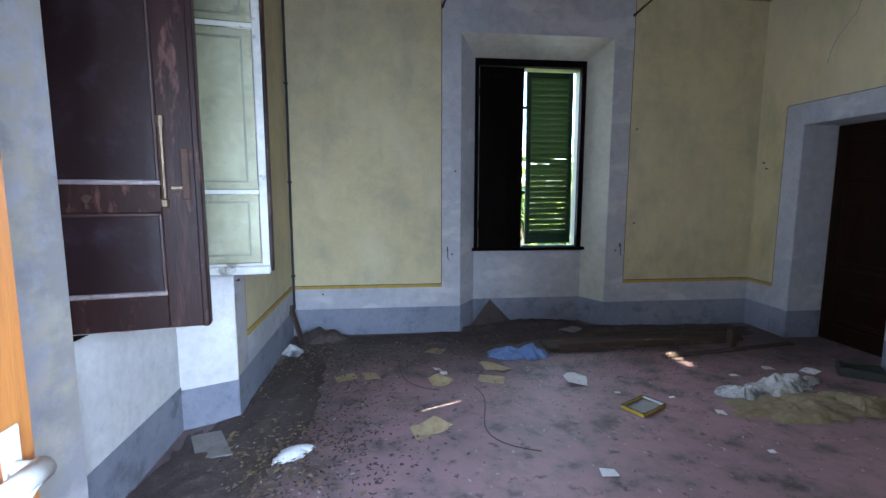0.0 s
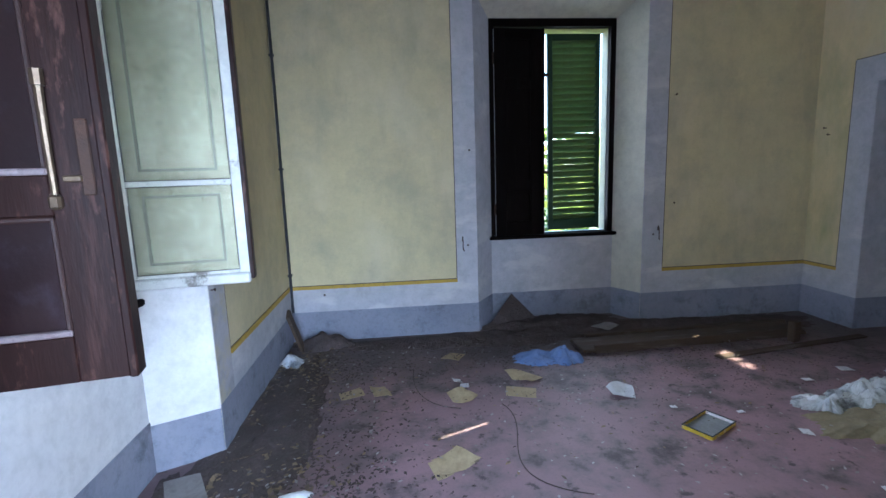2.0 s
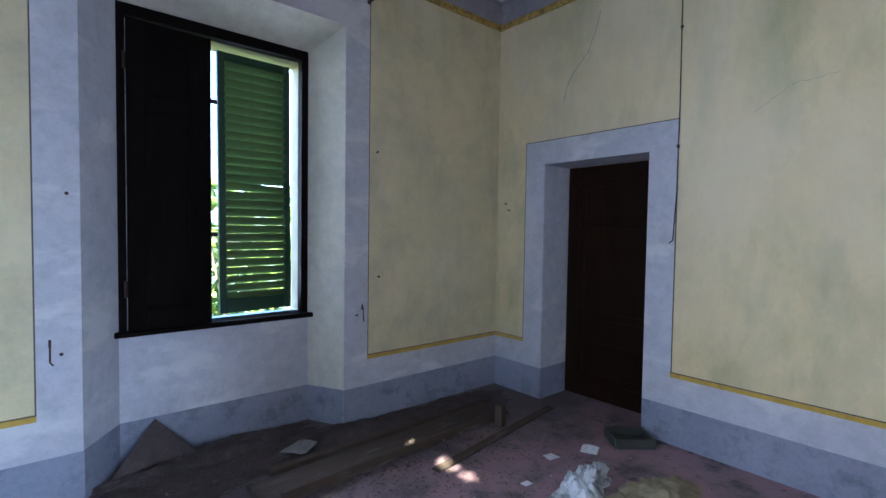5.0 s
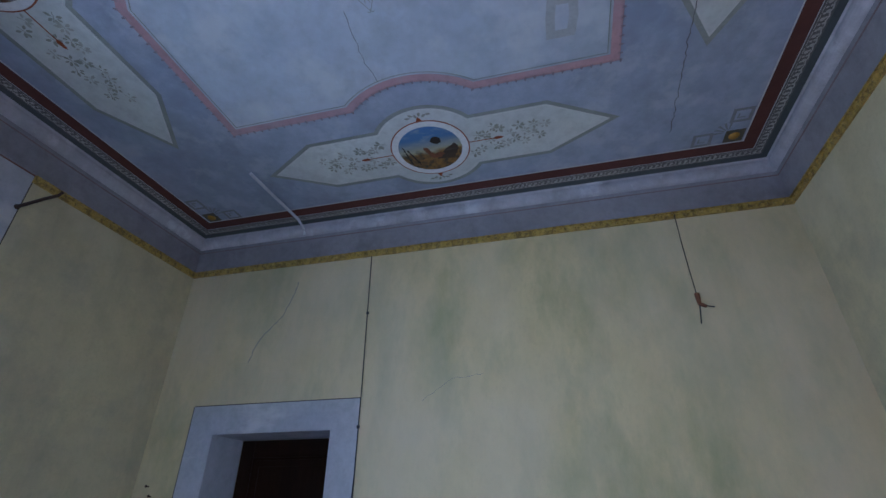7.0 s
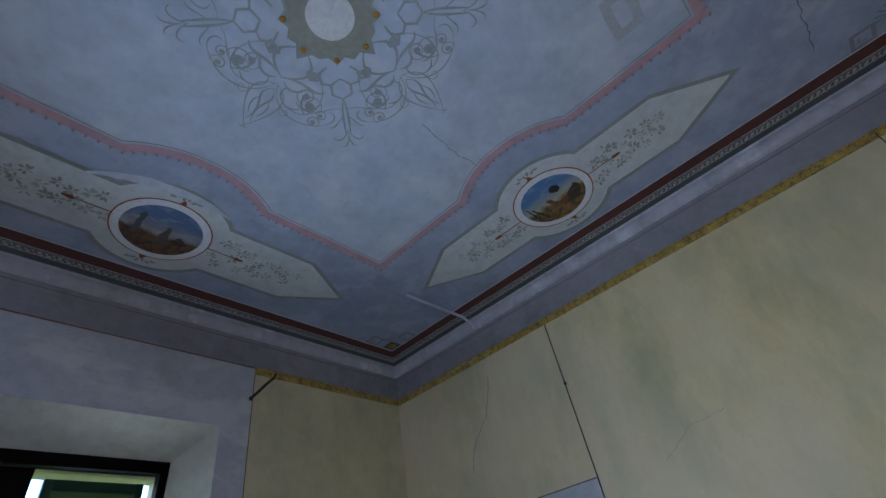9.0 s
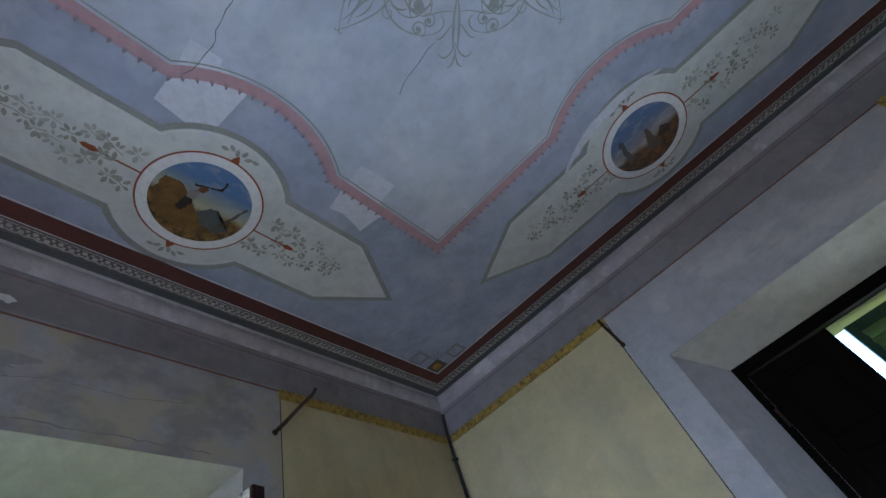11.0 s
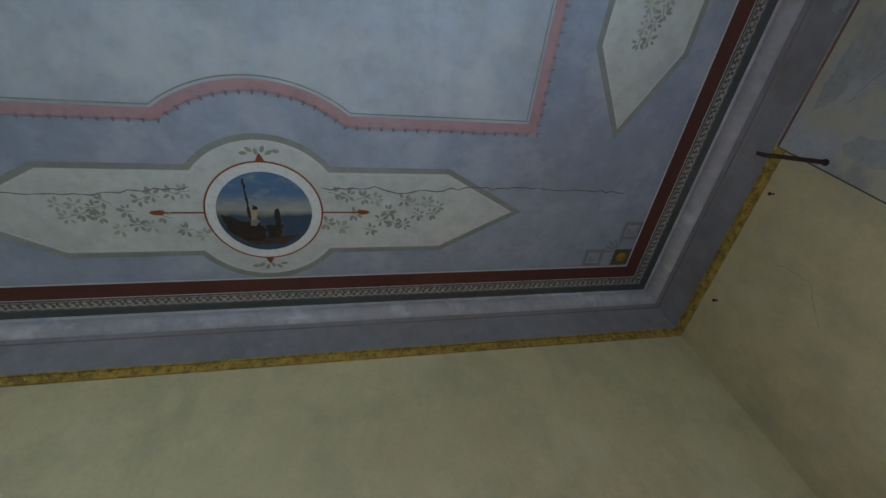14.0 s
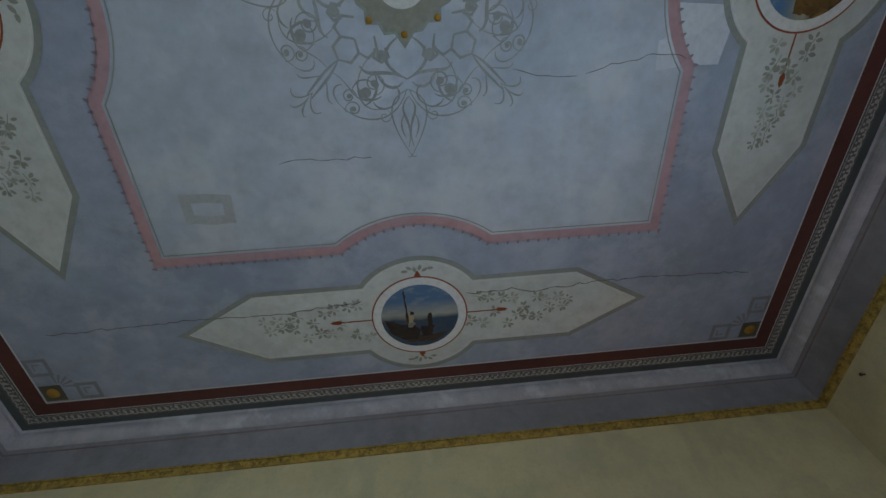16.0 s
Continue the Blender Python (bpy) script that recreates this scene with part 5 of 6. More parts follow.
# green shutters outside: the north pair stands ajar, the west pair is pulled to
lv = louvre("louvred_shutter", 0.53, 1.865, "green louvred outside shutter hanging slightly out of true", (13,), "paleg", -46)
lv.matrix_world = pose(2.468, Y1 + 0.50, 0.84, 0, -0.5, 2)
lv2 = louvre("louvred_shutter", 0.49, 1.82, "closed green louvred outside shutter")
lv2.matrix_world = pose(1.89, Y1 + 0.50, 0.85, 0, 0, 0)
lw = louvre("louvred_shutter", 0.581, 1.82, "green louvred outside shutter pulled to, sagging", (7,))
lw.matrix_world = pose(-T - 0.04, 2.615, 0.845, 0, -0.6, 90)
lw2 = louvre("louvred_shutter", 0.585, 1.80, "green louvred outside shutter with ivy at its edge", (12,))
lw2.matrix_world = pose(-T - 0.04, 2.0, 0.845, 0, 0.0, 90)
# cover strip at the west pair's joint; unseen outer pieces, added to shape sunlight
strip = holder("sun_cover_strip", -T - 0.1, 2.58, 0.85)
tagged(strip, "green wooden cover strip over the shutter joint, gapped to shape the sun patch", "cover strip")
# pieces are cut short above and below the opening left for the sun
for z0, z1 in ((0.85, 1.16), (1.36, 1.90), (1.905, 2.27), (2.275, 2.66)):
    under(part("strip_piece", boxes(((-T - 0.115, 2.540, z0), (-T - 0.097, 2.588, z1)), bevel=0.002), "green"), strip)
for k in range(13):
    z = 1.92 + 0.056 * k
    under(part("strip_piece", boxes(((-T - 0.085, 2.584, z), (-T - 0.070, 2.63, z + 0.030 + 0.007 * ((k * 5) % 3)))), "green"), strip)
# stone lintels outside over the shutters
lint = part("outer_lintel", boxes(((-T - 0.05, FW[0] - 0.2, 2.705), (-T - 0.002, FW[1] + 0.2, 3.2))), "facade", wall_w)
lint = part("outer_lintel", boxes(((FN[0] - 0.2, Y1 + T + 0.002, 2.74), (FN[1] + 0.2, Y1 + T + 0.2, 3.2))), "facade", wall_n)
part("outer_jamb", boxes(((FN[1] + 0.02, Y1 + T + 0.002, 0.6), (FN[1] + 0.4, Y1 + T + 0.2, 2.74)), ((FN[0] - 0.4, Y1 + T + 0.002, 0.6), (FN[0] - 0.02, Y1 + T + 0.2, 2.74))), "facade", wall_n)
part("outer_jamb", boxes(((-T - 0.2, FW[1] + 0.02, 0.6), (-T - 0.002, FW[1] + 0.4, 2.705)), ((-T - 0.2, FW[0] - 0.4, 0.6), (-T - 0.002, FW[0] - 0.02, 2.705))), "facade", wall_w)
# ivy at the west shutters; clumps farther out are unseen, added to block sun
iv = holder("ivy", -T - 0.1, 2.05, 0.85)
tagged(iv, "bright green ivy creeping past the shutter, with unseen clumps added as sunshade", "ivy", kind="stuff")
# unseen clumps added to break the sun into separate floor patches
for k, (y0, y1) in enumerate(((1.45, 1.95), (2.33, 2.50), (2.62, 3.3))):
    under(new("leaves", foliage(int(700 * (y1 - y0)) + 60, -1.06, -0.94, y0, y1, 2.95, 3.20, 40 + k, 0.06)), iv)
under(new("leaves", foliage(110, -T - 0.13, -T + 0.01, 1.98, 2.42, 2.60, 2.74, 50, 0.032)), iv)
# leaves added in the top gap to keep the sun off the open casement
under(new("leaves", foliage(300, -0.80, -0.62, 2.80, 3.00, 2.74, 2.90, 52, 0.03)), iv)
b = bmesh.new()
rod(b, [(-0.66, 1.3, 0.2), (-0.72, 1.35, 2.0), (-0.95, 1.5, 2.98), (-1.0, 2.4, 3.08), (-1.0, 3.3, 3.1)], 0.018, 6, 0.5)
under(part("stem", b, "trunk"), iv)
under(new("leaves", foliage(160, -T - 0.12, -T - 0.01, 1.98, 2.3, 0.9, 2.62, 9, 0.035)), iv)


# ---------------------------------------------------------------- doors
def panel_door(name, width, height, material, label, panels):
    """A panelled door leaf along +x, hinge at the origin, its face to -y."""
    top = holder(name)
    structure(top, label, "door")
    d, s = 0.042, 0.11
    rails = [0.0] + [v for p in panels for v in p] + [height]
    part("stile", boxes(((0, 0, 0), (s, d, height)), bevel=0.003), material, top)
    part("stile", boxes(((width - s, 0, 0), (width, d, height)), bevel=0.003), material, top)
    for z0, z1 in zip(rails[::2], rails[1::2]):
        part("rail", boxes(((s, 0.001, z0), (width - s, d - 0.001, z1)), bevel=0.003), material, top)
    for z0, z1 in panels:
        pn = part("panel", boxes(((s - 0.005, 0.014, z0 - 0.005), (width - s + 0.005, d - 0.014, z1 + 0.005))), material, top)
        b = bmesh.new()
        for y0, y1 in ((0.002, 0.015), (d - 0.015, d - 0.002)):
            box(b, (s, y0, z0), (width - s, y1, z0 + 0.02), 0.005)
            box(b, (s, y0, z1 - 0.02), (width - s, y1, z1), 0.005)
            box(b, (s, y0, z0), (s + 0.02, y1, z1), 0.005)
            box(b, (width - s - 0.02, y0, z0), (width - s, y1, z1), 0.005)
        part("panel_moulding", b, material, pn)
        part("raised_field", boxes(((s + 0.06, 0.008, z0 + 0.06), (width - s - 0.06, d - 0.008, z1 - 0.06)), bevel=0.006), material, pn)
    return top


door_1 = panel_door("door_1", DE[1] - DE[0] - 0.006, DE[2] - 0.01, "doorwood", "closed dark brown panelled wooden door in a deep opening", [(0.16, 0.52), (0.70, 1.36), (1.50, 1.92)])
door_1.matrix_world = pose(X1 + 0.36, DE[1] - 0.003, 0.005, 0, 0, -90)
backing = part("passage_wall", boxes(((X1 + T + 0.002, DE[0] - 0.2, 0), (X1 + T + 0.1, DE[1] + 0.2, 2.4))), "wall", wall_e)

door_2 = panel_door("door_2", 0.83, DS[2] - 0.02, "oak", "open orange varnished wooden door with a white lever handle", [(0.16, 0.75), (1.05, 1.76)])
door_2.matrix_world = pose(0.335, Y0 + 0.02, 0.01, 0, 0, 90)
b = bmesh.new()
rod(b, [(0.775, -0.002, 0.97), (0.775, -0.055, 0.97)], 0.012, 10)
rod(b, [(0.775, -0.05, 0.97), (0.745, -0.058, 0.965), (0.695, -0.055, 0.935), (0.67, -0.05, 0.90)], 0.011, 10, 0.8)
part("door_handle", b, "paint", door_2, "white lever handle", smooth=True)
part("handle_plate", boxes(((0.755, -0.006, 0.86), (0.795, 0.0, 1.04)), bevel=0.003), "paint", door_2)
b = bmesh.new()
rod(b, [(0.775, -0.05, 0.97), (0.66, -0.052, 0.97)], 0.02, 10)
part("handle_knob", b, "paint", door_2, smooth=True)


# ---------------------------------------------------------------- fixtures on the walls
def bracket(x, y, z, dx, dy):
    """An iron curtain bracket: a bar out of the wall with a small plate and an upturned end."""
    top = holder("curtain_bracket", x, y, z, math.degrees(math.atan2(dy, dx)))
    tagged(top, "rusty iron curtain bracket sticking out of the wall", "bracket", group="curtain brackets")
    b = bmesh.new()
    rod(b, [(-0.03, 0, 0), (0.10, 0, 0.004), (0.22, 0, 0.012), (0.33, 0, 0.012), (0.355, 0, 0.03)], 0.011, 8, 0.75)
    part("bar", b, "iron", top)
    b = bmesh.new()
    rod(b, [(0.0, 0, 0), (0.008, 0, 0)], 0.016, 10)
    part("plate", b, "iron", top)
    return top


bracket(3.375, Y1, 3.15, -0.05, -1)
bracket(1.475, Y1, 3.15, 0.06, -1)
bracket(0.0, 3.505, 3.12, 1, -0.02)
bracket(0.0, 1.62, 3.14, 1, 0.06)

b = bmesh.new()
rod(b, [(0.022, Y1 - 0.022, 0.28), (0.02, Y1 - 0.02, 1.2), (0.024, Y1 - 0.022, 2.2), (0.02, Y1 - 0.02, 3.1), (0.03, Y1 - 0.03, 3.42), (0.07, Y1 - 0.07, 3.54)], 0.012, 8)
cablec = part("corner_cable", b, "cable")
tagged(cablec, "black cable running up the corner of the walls", "cable")
for z in (0.6, 1.5, 2.4, 3.2):
    part("clip", boxes(((0.004, Y1 - 0.04, z), (0.04, Y1 - 0.004, z + 0.02)), bevel=0.003), "cable", cablec)

b = bmesh.new()
rod(b, [(X1 - 0.006, 3.34, 3.34), (X1 - 0.008, 3.336, 2.8), (X1 - 0.006, 3.333, 2.3), (X1 - 0.007, 3.336, 1.75), (X1 - 0.012, 3.35, 1.42), (X1 - 0.03, 3.365, 1.40)], 0.0036, 6)
wirec = part("door_wire", b, "cable")
tagged(wirec, "thin dark wire hanging beside the door frame", "wire")
for z in (2.85, 2.05):
    part("clip", boxes(((X1 - 0.012, 3.327, z), (X1, 3.345, z + 0.02)), bevel=0.002), "cable", wirec)

hang = holder("hanging_wire", X1, 1.075, 2.65)
tagged(hang, "dark wire hanging from the moulding with a bare lamp holder", "wire")
b = bmesh.new()
rod(b, [(X1 - 0.02, 1.107, 3.36), (X1 - 0.012, 1.109, 3.1), (X1 - 0.014, 1.107, 2.76)], 0.0032, 6)
under(part("wire", b, "cable"), hang)
b = bmesh.new()
rod(b, [(X1 - 0.02, 1.107, 2.77), (X1 - 0.02, 1.107, 2.74), (X1 - 0.022, 1.107, 2.70), (X1 - 0.02, 1.072, 2.68)], 0.016, 10, 0.7)
under(part("lamp_holder", b, "clay"), hang)
b = bmesh.new()
rod(b, [(X1 - 0.02, 1.107, 2.69), (X1 - 0.015, 1.125, 2.575)], 0.004, 5)
rod(b, [(X1 - 0.02, 1.107, 2.70), (X1 - 0.03, 1.055, 2.675), (X1 - 0.03, 1.03, 2.67)], 0.003, 5)
under(part("wire_ends", b, "cable"), hang)

b = bmesh.new()
rod(b, [(4.0, 3.965, H - 0.010), (4.3, 3.955, H - 0.010), (4.62, 3.94, H - 0.012), (X1 - 0.075, 3.935, H - 0.05), (X1 - 0.07, 3.935, H - 0.09)], 0.011, 8)
cond = part("ceiling_conduit", b, "pipe")
tagged(cond, "white painted conduit across the ceiling corner", "conduit")

rnd = random.Random(12)
for i, (wall, u, z) in enumerate(((wall_n, 3.47, 1.10), (wall_n, 3.45, 2.05), (wall_n, 1.57, 0.80), (wall_n, 3.28, 0.82), (wall_e, 4.88, 1.72), (wall_e, 4.84, 1.66), (wall_n, 0.3, 0.42), (wall_w, 3.36, 0.88), (wall_n, 1.6, 1.62), (wall_w, 0.74, 3.25), (wall_w, 1.39, 3.28), (wall_w, 1.3, 2.57))):
    b = bmesh.new()
    o = {wall_n: (u, Y1), wall_w: (0, u), wall_e: (X1, u), wall_s: (u, Y0)}[wall]
    n = {wall_n: (0, -1), wall_w: (1, 0), wall_e: (-1, 0), wall_s: (0, 1)}[wall]
    rod(b, [(o[0], o[1], z), (o[0] + n[0] * 0.022, o[1] + n[1] * 0.022, z + 0.003)], 0.004, 6)
    rod(b, [(o[0] + n[0] * 0.022, o[1] + n[1] * 0.022, z + 0.003), (o[0] + n[0] * 0.026, o[1] + n[1] * 0.026, z + 0.003)], 0.009, 8)
    ob = part("nail", b, "iron")
    tagged(ob, "old rusty nail stuck in the plaster", "nail", group="nails")
for u, z in ((1.525, 0.86), (3.33, 0.88)):
    b = bmesh.new()
    rod(b, [(u, Y1, z), (u, Y1 - 0.03, z), (u, Y1 - 0.035, z - 0.09), (u + 0.012, Y1 - 0.02, z - 0.11)], 0.0045, 6)
    rod(b, [(u, Y1 - 0.008, z - 0.02), (u, Y1 - 0.02, z + 0.02)], 0.006, 6)
    ob = part("wall_hook", b, "iron")
    tagged(ob, "small rusty iron hook on the grey surround", "hook", group="wall hooks")
for y, z in ((3.52, 1.62), (3.5, 1.36)):
    b = boxes(((0.0, y, z), (0.03, y + 0.035, z + 0.09)), bevel=0.008)
    rod(b, [(0.02, y + 0.017, z + 0.05), (0.05, y + 0.02, z + 0.03)], 0.006, 6)
    ob = part("shutter_stop", b, "iron")
    tagged(ob, "rusty iron shutter stop on the wall", "shutter stop")


def bare_patch(wall, u, z, ru, rz, seed, material="peel"):
    """A ragged spot where the lime has come off, standing a hair proud as raw plaster."""
    b = bmesh.new()
    rim = []
    for i in range(40):
        a = 2 * math.pi * i / 40
        k = 1 + 0.45 * noise.noise(Vector((math.cos(a) * 1.4, math.sin(a) * 1.4, seed))) + 0.3 * noise.noise(Vector((math.cos(a) * 5, math.sin(a) * 5, seed + 3)))
        rim.append((u + ru * k * math.cos(a), z + rz * k * math.sin(a)))
    if wall is wall_w:
        vs = [b.verts.new((0.0045, p, q)) for p, q in rim]
    else:
        vs = [b.verts.new((p, Y1 - 0.0045, q)) for p, q in rim]
    b.faces.new(vs)
    bmesh.ops.recalc_face_normals(b, faces=b.faces[:])
    return part("bare_patch", b, material, wall)


bare_patch(wall_w, 2.22, 3.17, 0.20, 0.07, 2)
bare_patch(wall_w, 2.52, 3.03, 0.10, 0.035, 5)
bare_patch(wall_w, 1.93, 3.29, 0.12, 0.05, 7)
bare_patch(wall_w, 1.72, 3.02, 0.06, 0.09, 8)

for k, (y, z, ru, rz) in enumerate(((2.27, 3.445, 0.035, 0.022), (2.20, 3.44, 0.05, 0.03))):
    b = bmesh.new()
    vs = [b.verts.new((0.0225, y + ru * q * math.cos(a), z + rz * q * math.sin(a))) for a, q in [(2 * math.pi * i / 18, 1 + 0.6 * noise.noise(Vector((i * 0.83 + 0.3, k * 5.1, 3.4)))) for i in range(18)]]
    b.faces.new(vs)
    part("cornice_chip", b, "peel" if k == 1 else "rim", cornice)

# ---------------------------------------------------------------- rubbish on the floor
def sheet(name, outline, z, material, label, category, lift=0.012, seed=1, group="", thick=0.002, fold=0.0):
    """A slightly warped scrap of card or paper over an outline, with thickness."""
    xs, ys = [p[0] for p in outline], [p[1] for p in outline]
    cx, cy = sum(xs) / len(xs), sum(ys) / len(ys)
    bm = bmesh.new()
    f = bm.faces.new([bm.verts.new((x - cx, y - cy, 0)) for x, y in outline])
    bmesh.ops.triangulate(bm, faces=[f])
    bmesh.ops.subdivide_edges(bm, edges=bm.edges[:], cuts=3, use_grid_fill=True)
    for v in bm.verts:
        v.co.z = max(0.0, lift * (0.6 + noise.noise(Vector((v.co.x * 7 + seed * 3.1, v.co.y * 7, seed))))) + fold * abs(v.co.x)
    low = min(v.co.z for v in bm.verts)
    for v in bm.verts:
        v.co.z -= low
    ext = bmesh.ops.extrude_face_region(bm, geom=bm.faces[:])
    for v in ext["geom"]:
        if isinstance(v, bmesh.types.BMVert):
            v.co.z += thick
    bmesh.ops.recalc_face_normals(bm, faces=bm.faces[:])
    ob = part(name, bm, material)
    ob.location = (cx, cy, z)
    return tagged(ob, label, category, group)


sheet("cardboard", [(1.08, 3.09), (1.22, 3.18), (1.33, 3.07), (1.24, 3.0), (1.12, 2.95)], 0.0, "card", "torn piece of tan cardboard on the floor", "cardboard", 0.03, 1, "scraps")
sheet("cardboard", [(1.06, 3.06), (1.12, 3.08), (1.18, 2.97), (1.10, 2.93)], 0.0, "card", "small torn flap of tan cardboard", "cardboard", 0.015, 2, "scraps")
sheet("cardboard", [(1.64, 3.85), (1.83, 3.79), (1.79, 3.66), (1.61, 3.72)], 0.0, "card", "flat tan cardboard rectangle", "cardboard", 0.006, 3, "scraps")
sheet("cardboard", [(1.68, 4.09), (1.76, 4.11), (1.92, 3.93), (1.82, 3.86), (1.71, 3.95)], 0.0, "card", "ripped cardboard flap with a dark slit", "cardboard", 0.03, 4, "scraps")
sheet("cardboard", [(0.72, 3.98), (0.82, 3.98), (0.88, 3.80), (0.76, 3.84)], 0.0, "card", "curled scrap of tan cardboard", "cardboard", 0.04, 5, "scraps")
sheet("cardboard", [(0.52, 3.92), (0.66, 3.98), (0.70, 3.88), (0.55, 3.82)], 0.0, "card", "dirty scrap of tan cardboard", "cardboard", 0.02, 6, "scraps")
sheet("cardboard", [(1.23, 3.80), (1.34, 3.84), (1.43, 3.74), (1.38, 3.66), (1.26, 3.68)], 0.0, "card", "crumpled scrap of tan cardboard", "cardboard", 0.05, 7, "scraps")
sheet("cardboard", [(1.25, 4.40), (1.34, 4.52), (1.45, 4.46), (1.38, 4.34)], 0.0, "card", "small square of tan cardboard", "cardboard", 0.01, 8, "scraps")
sheet("grey_card", [(-0.2, 3.08), (-0.05, 3.13), (0.10, 2.86), (-0.06, 2.80)], 0.012, "greycard", "dusty grey board lying below the window", "board", 0.01, 9, "", 0.008)
sheet("paper", [(2.25, 3.66), (2.38, 3.76), (2.46, 3.73), (2.40, 3.56), (2.26, 3.58)], 0.0, "paper", "folded white paper on the floor", "paper", 0.05, 10, "papers")
sheet("paper", [(1.29, 4.02), (1.35, 4.01), (1.36, 3.95), (1.30, 3.95)], 0.0, "paper", "small white paper scrap", "paper", 0.02, 11, "papers")
for i, (x, y) in enumerate(((2.56, 3.42), (3.08, 3.05), (4.0, 3.73), (2.9, 3.3), (1.36, 3.9), (2.05, 2.5), (3.05, 2.6), (3.62, 3.62))):
    s = 0.018 + 0.012 * ((i * 7) % 3)
    sheet("paper", [(x - s, y - s * 0.6), (x + s, y - s), (x + s * 1.2, y + s * 0.8), (x - s * 0.7, y + s)], 0.0, "paper", "tiny white paper scrap", "paper", 0.02, 20 + i, "papers")


def heap(name, cx, cy, rx, ry, height, material, label, category, seed, rough=1.0, n=26, kind="", rz=0.0, smooth=True):
    """A low crumpled heap: folds of cloth or plastic, or piled dirt."""
    bm = bmesh.new()
    grid = []
    for i in range(n + 1):
        row = []
        for j in range(n + 1):
            u, v = 2 * i / n - 1, 2 * j / n - 1
            a = math.atan2(v, u)
            wob = 1 + sum(g * noise.noise(Vector((math.cos(a) * q, math.sin(a) * q, seed + q))) for g, q in ((0.3, 1.1), (0.22, 3.3), (0.16, 9.0), (0.1, 21.0)))
            m = max(abs(u), abs(v))
            k = m / max(1e-6, math.hypot(u, v))
            x, y = u * k * rx * wob, v * k * ry * wob
            h = height * max(0.0, 1 - m ** 2.2)
            f = noise.noise(Vector((x * 9, y * 9, seed))) * 0.5 + noise.noise(Vector((x * 22, y * 22, seed + 5))) * 0.28
            row.append(bm.verts.new((x + 0.02 * noise.noise(Vector((x * 12, y * 12, seed + 9))), y, max(0.0, h * (1 + f * rough) + (0.004 if m < 0.99 else 0)))))
        grid.append(row)
    for i in range(n):
        for j in range(n):
            bm.faces.new((grid[i][j], grid[i + 1][j], grid[i + 1][j + 1], grid[i][j + 1]))
    ob = part(name, bm, material, smooth=smooth)
    ob.location = (cx, cy, 0.0005)
    ob.rotation_euler = (0, 0, radians(rz))
    return tagged(ob, label, category, kind=kind)


heap("cloth", 3.66, 3.05, 0.50, 0.20, 0.045, "tancloth", "crumpled tan cloth lying in a heap", "cloth", 3, 2.2, 44, rz=-4)
heap("cloth", 4.10, 3.05, 0.28, 0.19, 0.055, "tancloth", "bundled tan cloth lying on the floor", "cloth", 8, 2.2, 40)
heap("plastic_sheet", 3.80, 3.38, 0.40, 0.12, 0.062, "plastic", "crumpled grey-white plastic sheet on the cloth", "plastic sheet", 5, 3.6, 40, rz=18, smooth=False)
heap("plastic_sheet", 3.44, 3.30, 0.17, 0.13, 0.045, "plastic", "crumpled plastic sheet with dark fold shading", "plastic sheet", 6, 3.4, 28, smooth=False)
heap("cloth", 1.99, 4.28, 0.18, 0.15, 0.045, "bluecloth", "crumpled blue cloth on the floor", "cloth", 11, 1.5)
heap("cloth", 2.19, 4.25, 0.14, 0.13, 0.08, "bluecloth", "crumpled blue cloth folded over", "cloth", 12, 1.5)
heap("foam_block", 0.42, 2.86, 0.115, 0.062, 0.036, "paper", "white rounded foam pad on the dirt", "foam pad", 14, 0.35, rz=35)
heap("plastic_bag", 0.09, 4.50, 0.08, 0.10, 0.07, "plastic", "small clear plastic bag by the wall", "plastic bag", 15, 1.5)
heap("dirt_heap", 0.30, 4.86, 0.24, 0.12, 0.09, "soil", "small heap of dark dirt in the corner", "dirt", 16, 1.2, kind="stuff")
heap("dirt_heap", 3.0, 4.86, 1.25, 0.20, 0.035, "soil", "dark dirt swept along the wall", "dirt", 17, 1.5, 44, kind="stuff")
heap("dirt_heap", 2.35, 5.10, 0.62, 0.20, 0.05, "soil", "dark dirt piled in the window recess", "dirt", 18, 1.3, 34, kind="stuff")
heap("dirt_heap", 0.16, 3.55, 0.30, 0.95, 0.018, "soil", "leafy dirt along the wall", "dirt", 19, 1.6, 44, kind="stuff")
heap("dirt_heap", -0.02, 2.55, 0.30, 0.62, 0.022, "soil", "leafy dirt below the window", "dirt", 20, 1.6, 40, kind="stuff")
heap("dirt_heap", 1.75, 4.78, 0.75, 0.22, 0.016, "soil", "dark dirt spread before the window recess", "dirt", 22, 1.6, 44, kind="stuff")
heap("dirt_heap", 3.95, 4.75, 0.75, 0.22, 0.02, "soil", "dark dirt in the corner by the boards", "dirt", 23, 1.6, 44, kind="stuff")
heap("dirt_heap", 0.95, 4.80, 0.55, 0.14, 0.014, "soil", "thin dark dirt along the wall", "dirt", 21, 1.6, 34, kind="stuff")

# yellow tin lid lying open
tin = holder("tin_lid", 2.625, 3.185, 0.0, 29)
tagged(tin, "square yellow tin lid lying open on the floor", "tin lid")
w, d2, h2 = 0.125, 0.08, 0.021
for nm, m, a, c in (("base", "tin", (-w, -d2, 0.0), (w, d2, 0.004)),
                    ("side", "yellow", (-w, -d2 - 0.003, 0.0), (w, -d2, h2)), ("side", "yellow", (-w, d2, 0.0), (w, d2 + 0.003, h2)),
                    ("side", "yellow", (-w - 0.003, -d2, 0.0), (-w, d2, h2)), ("side", "paper", (w, -d2, 0.0), (w + 0.003, d2, h2))):
    part(nm, boxes((a, c)), m, tin)
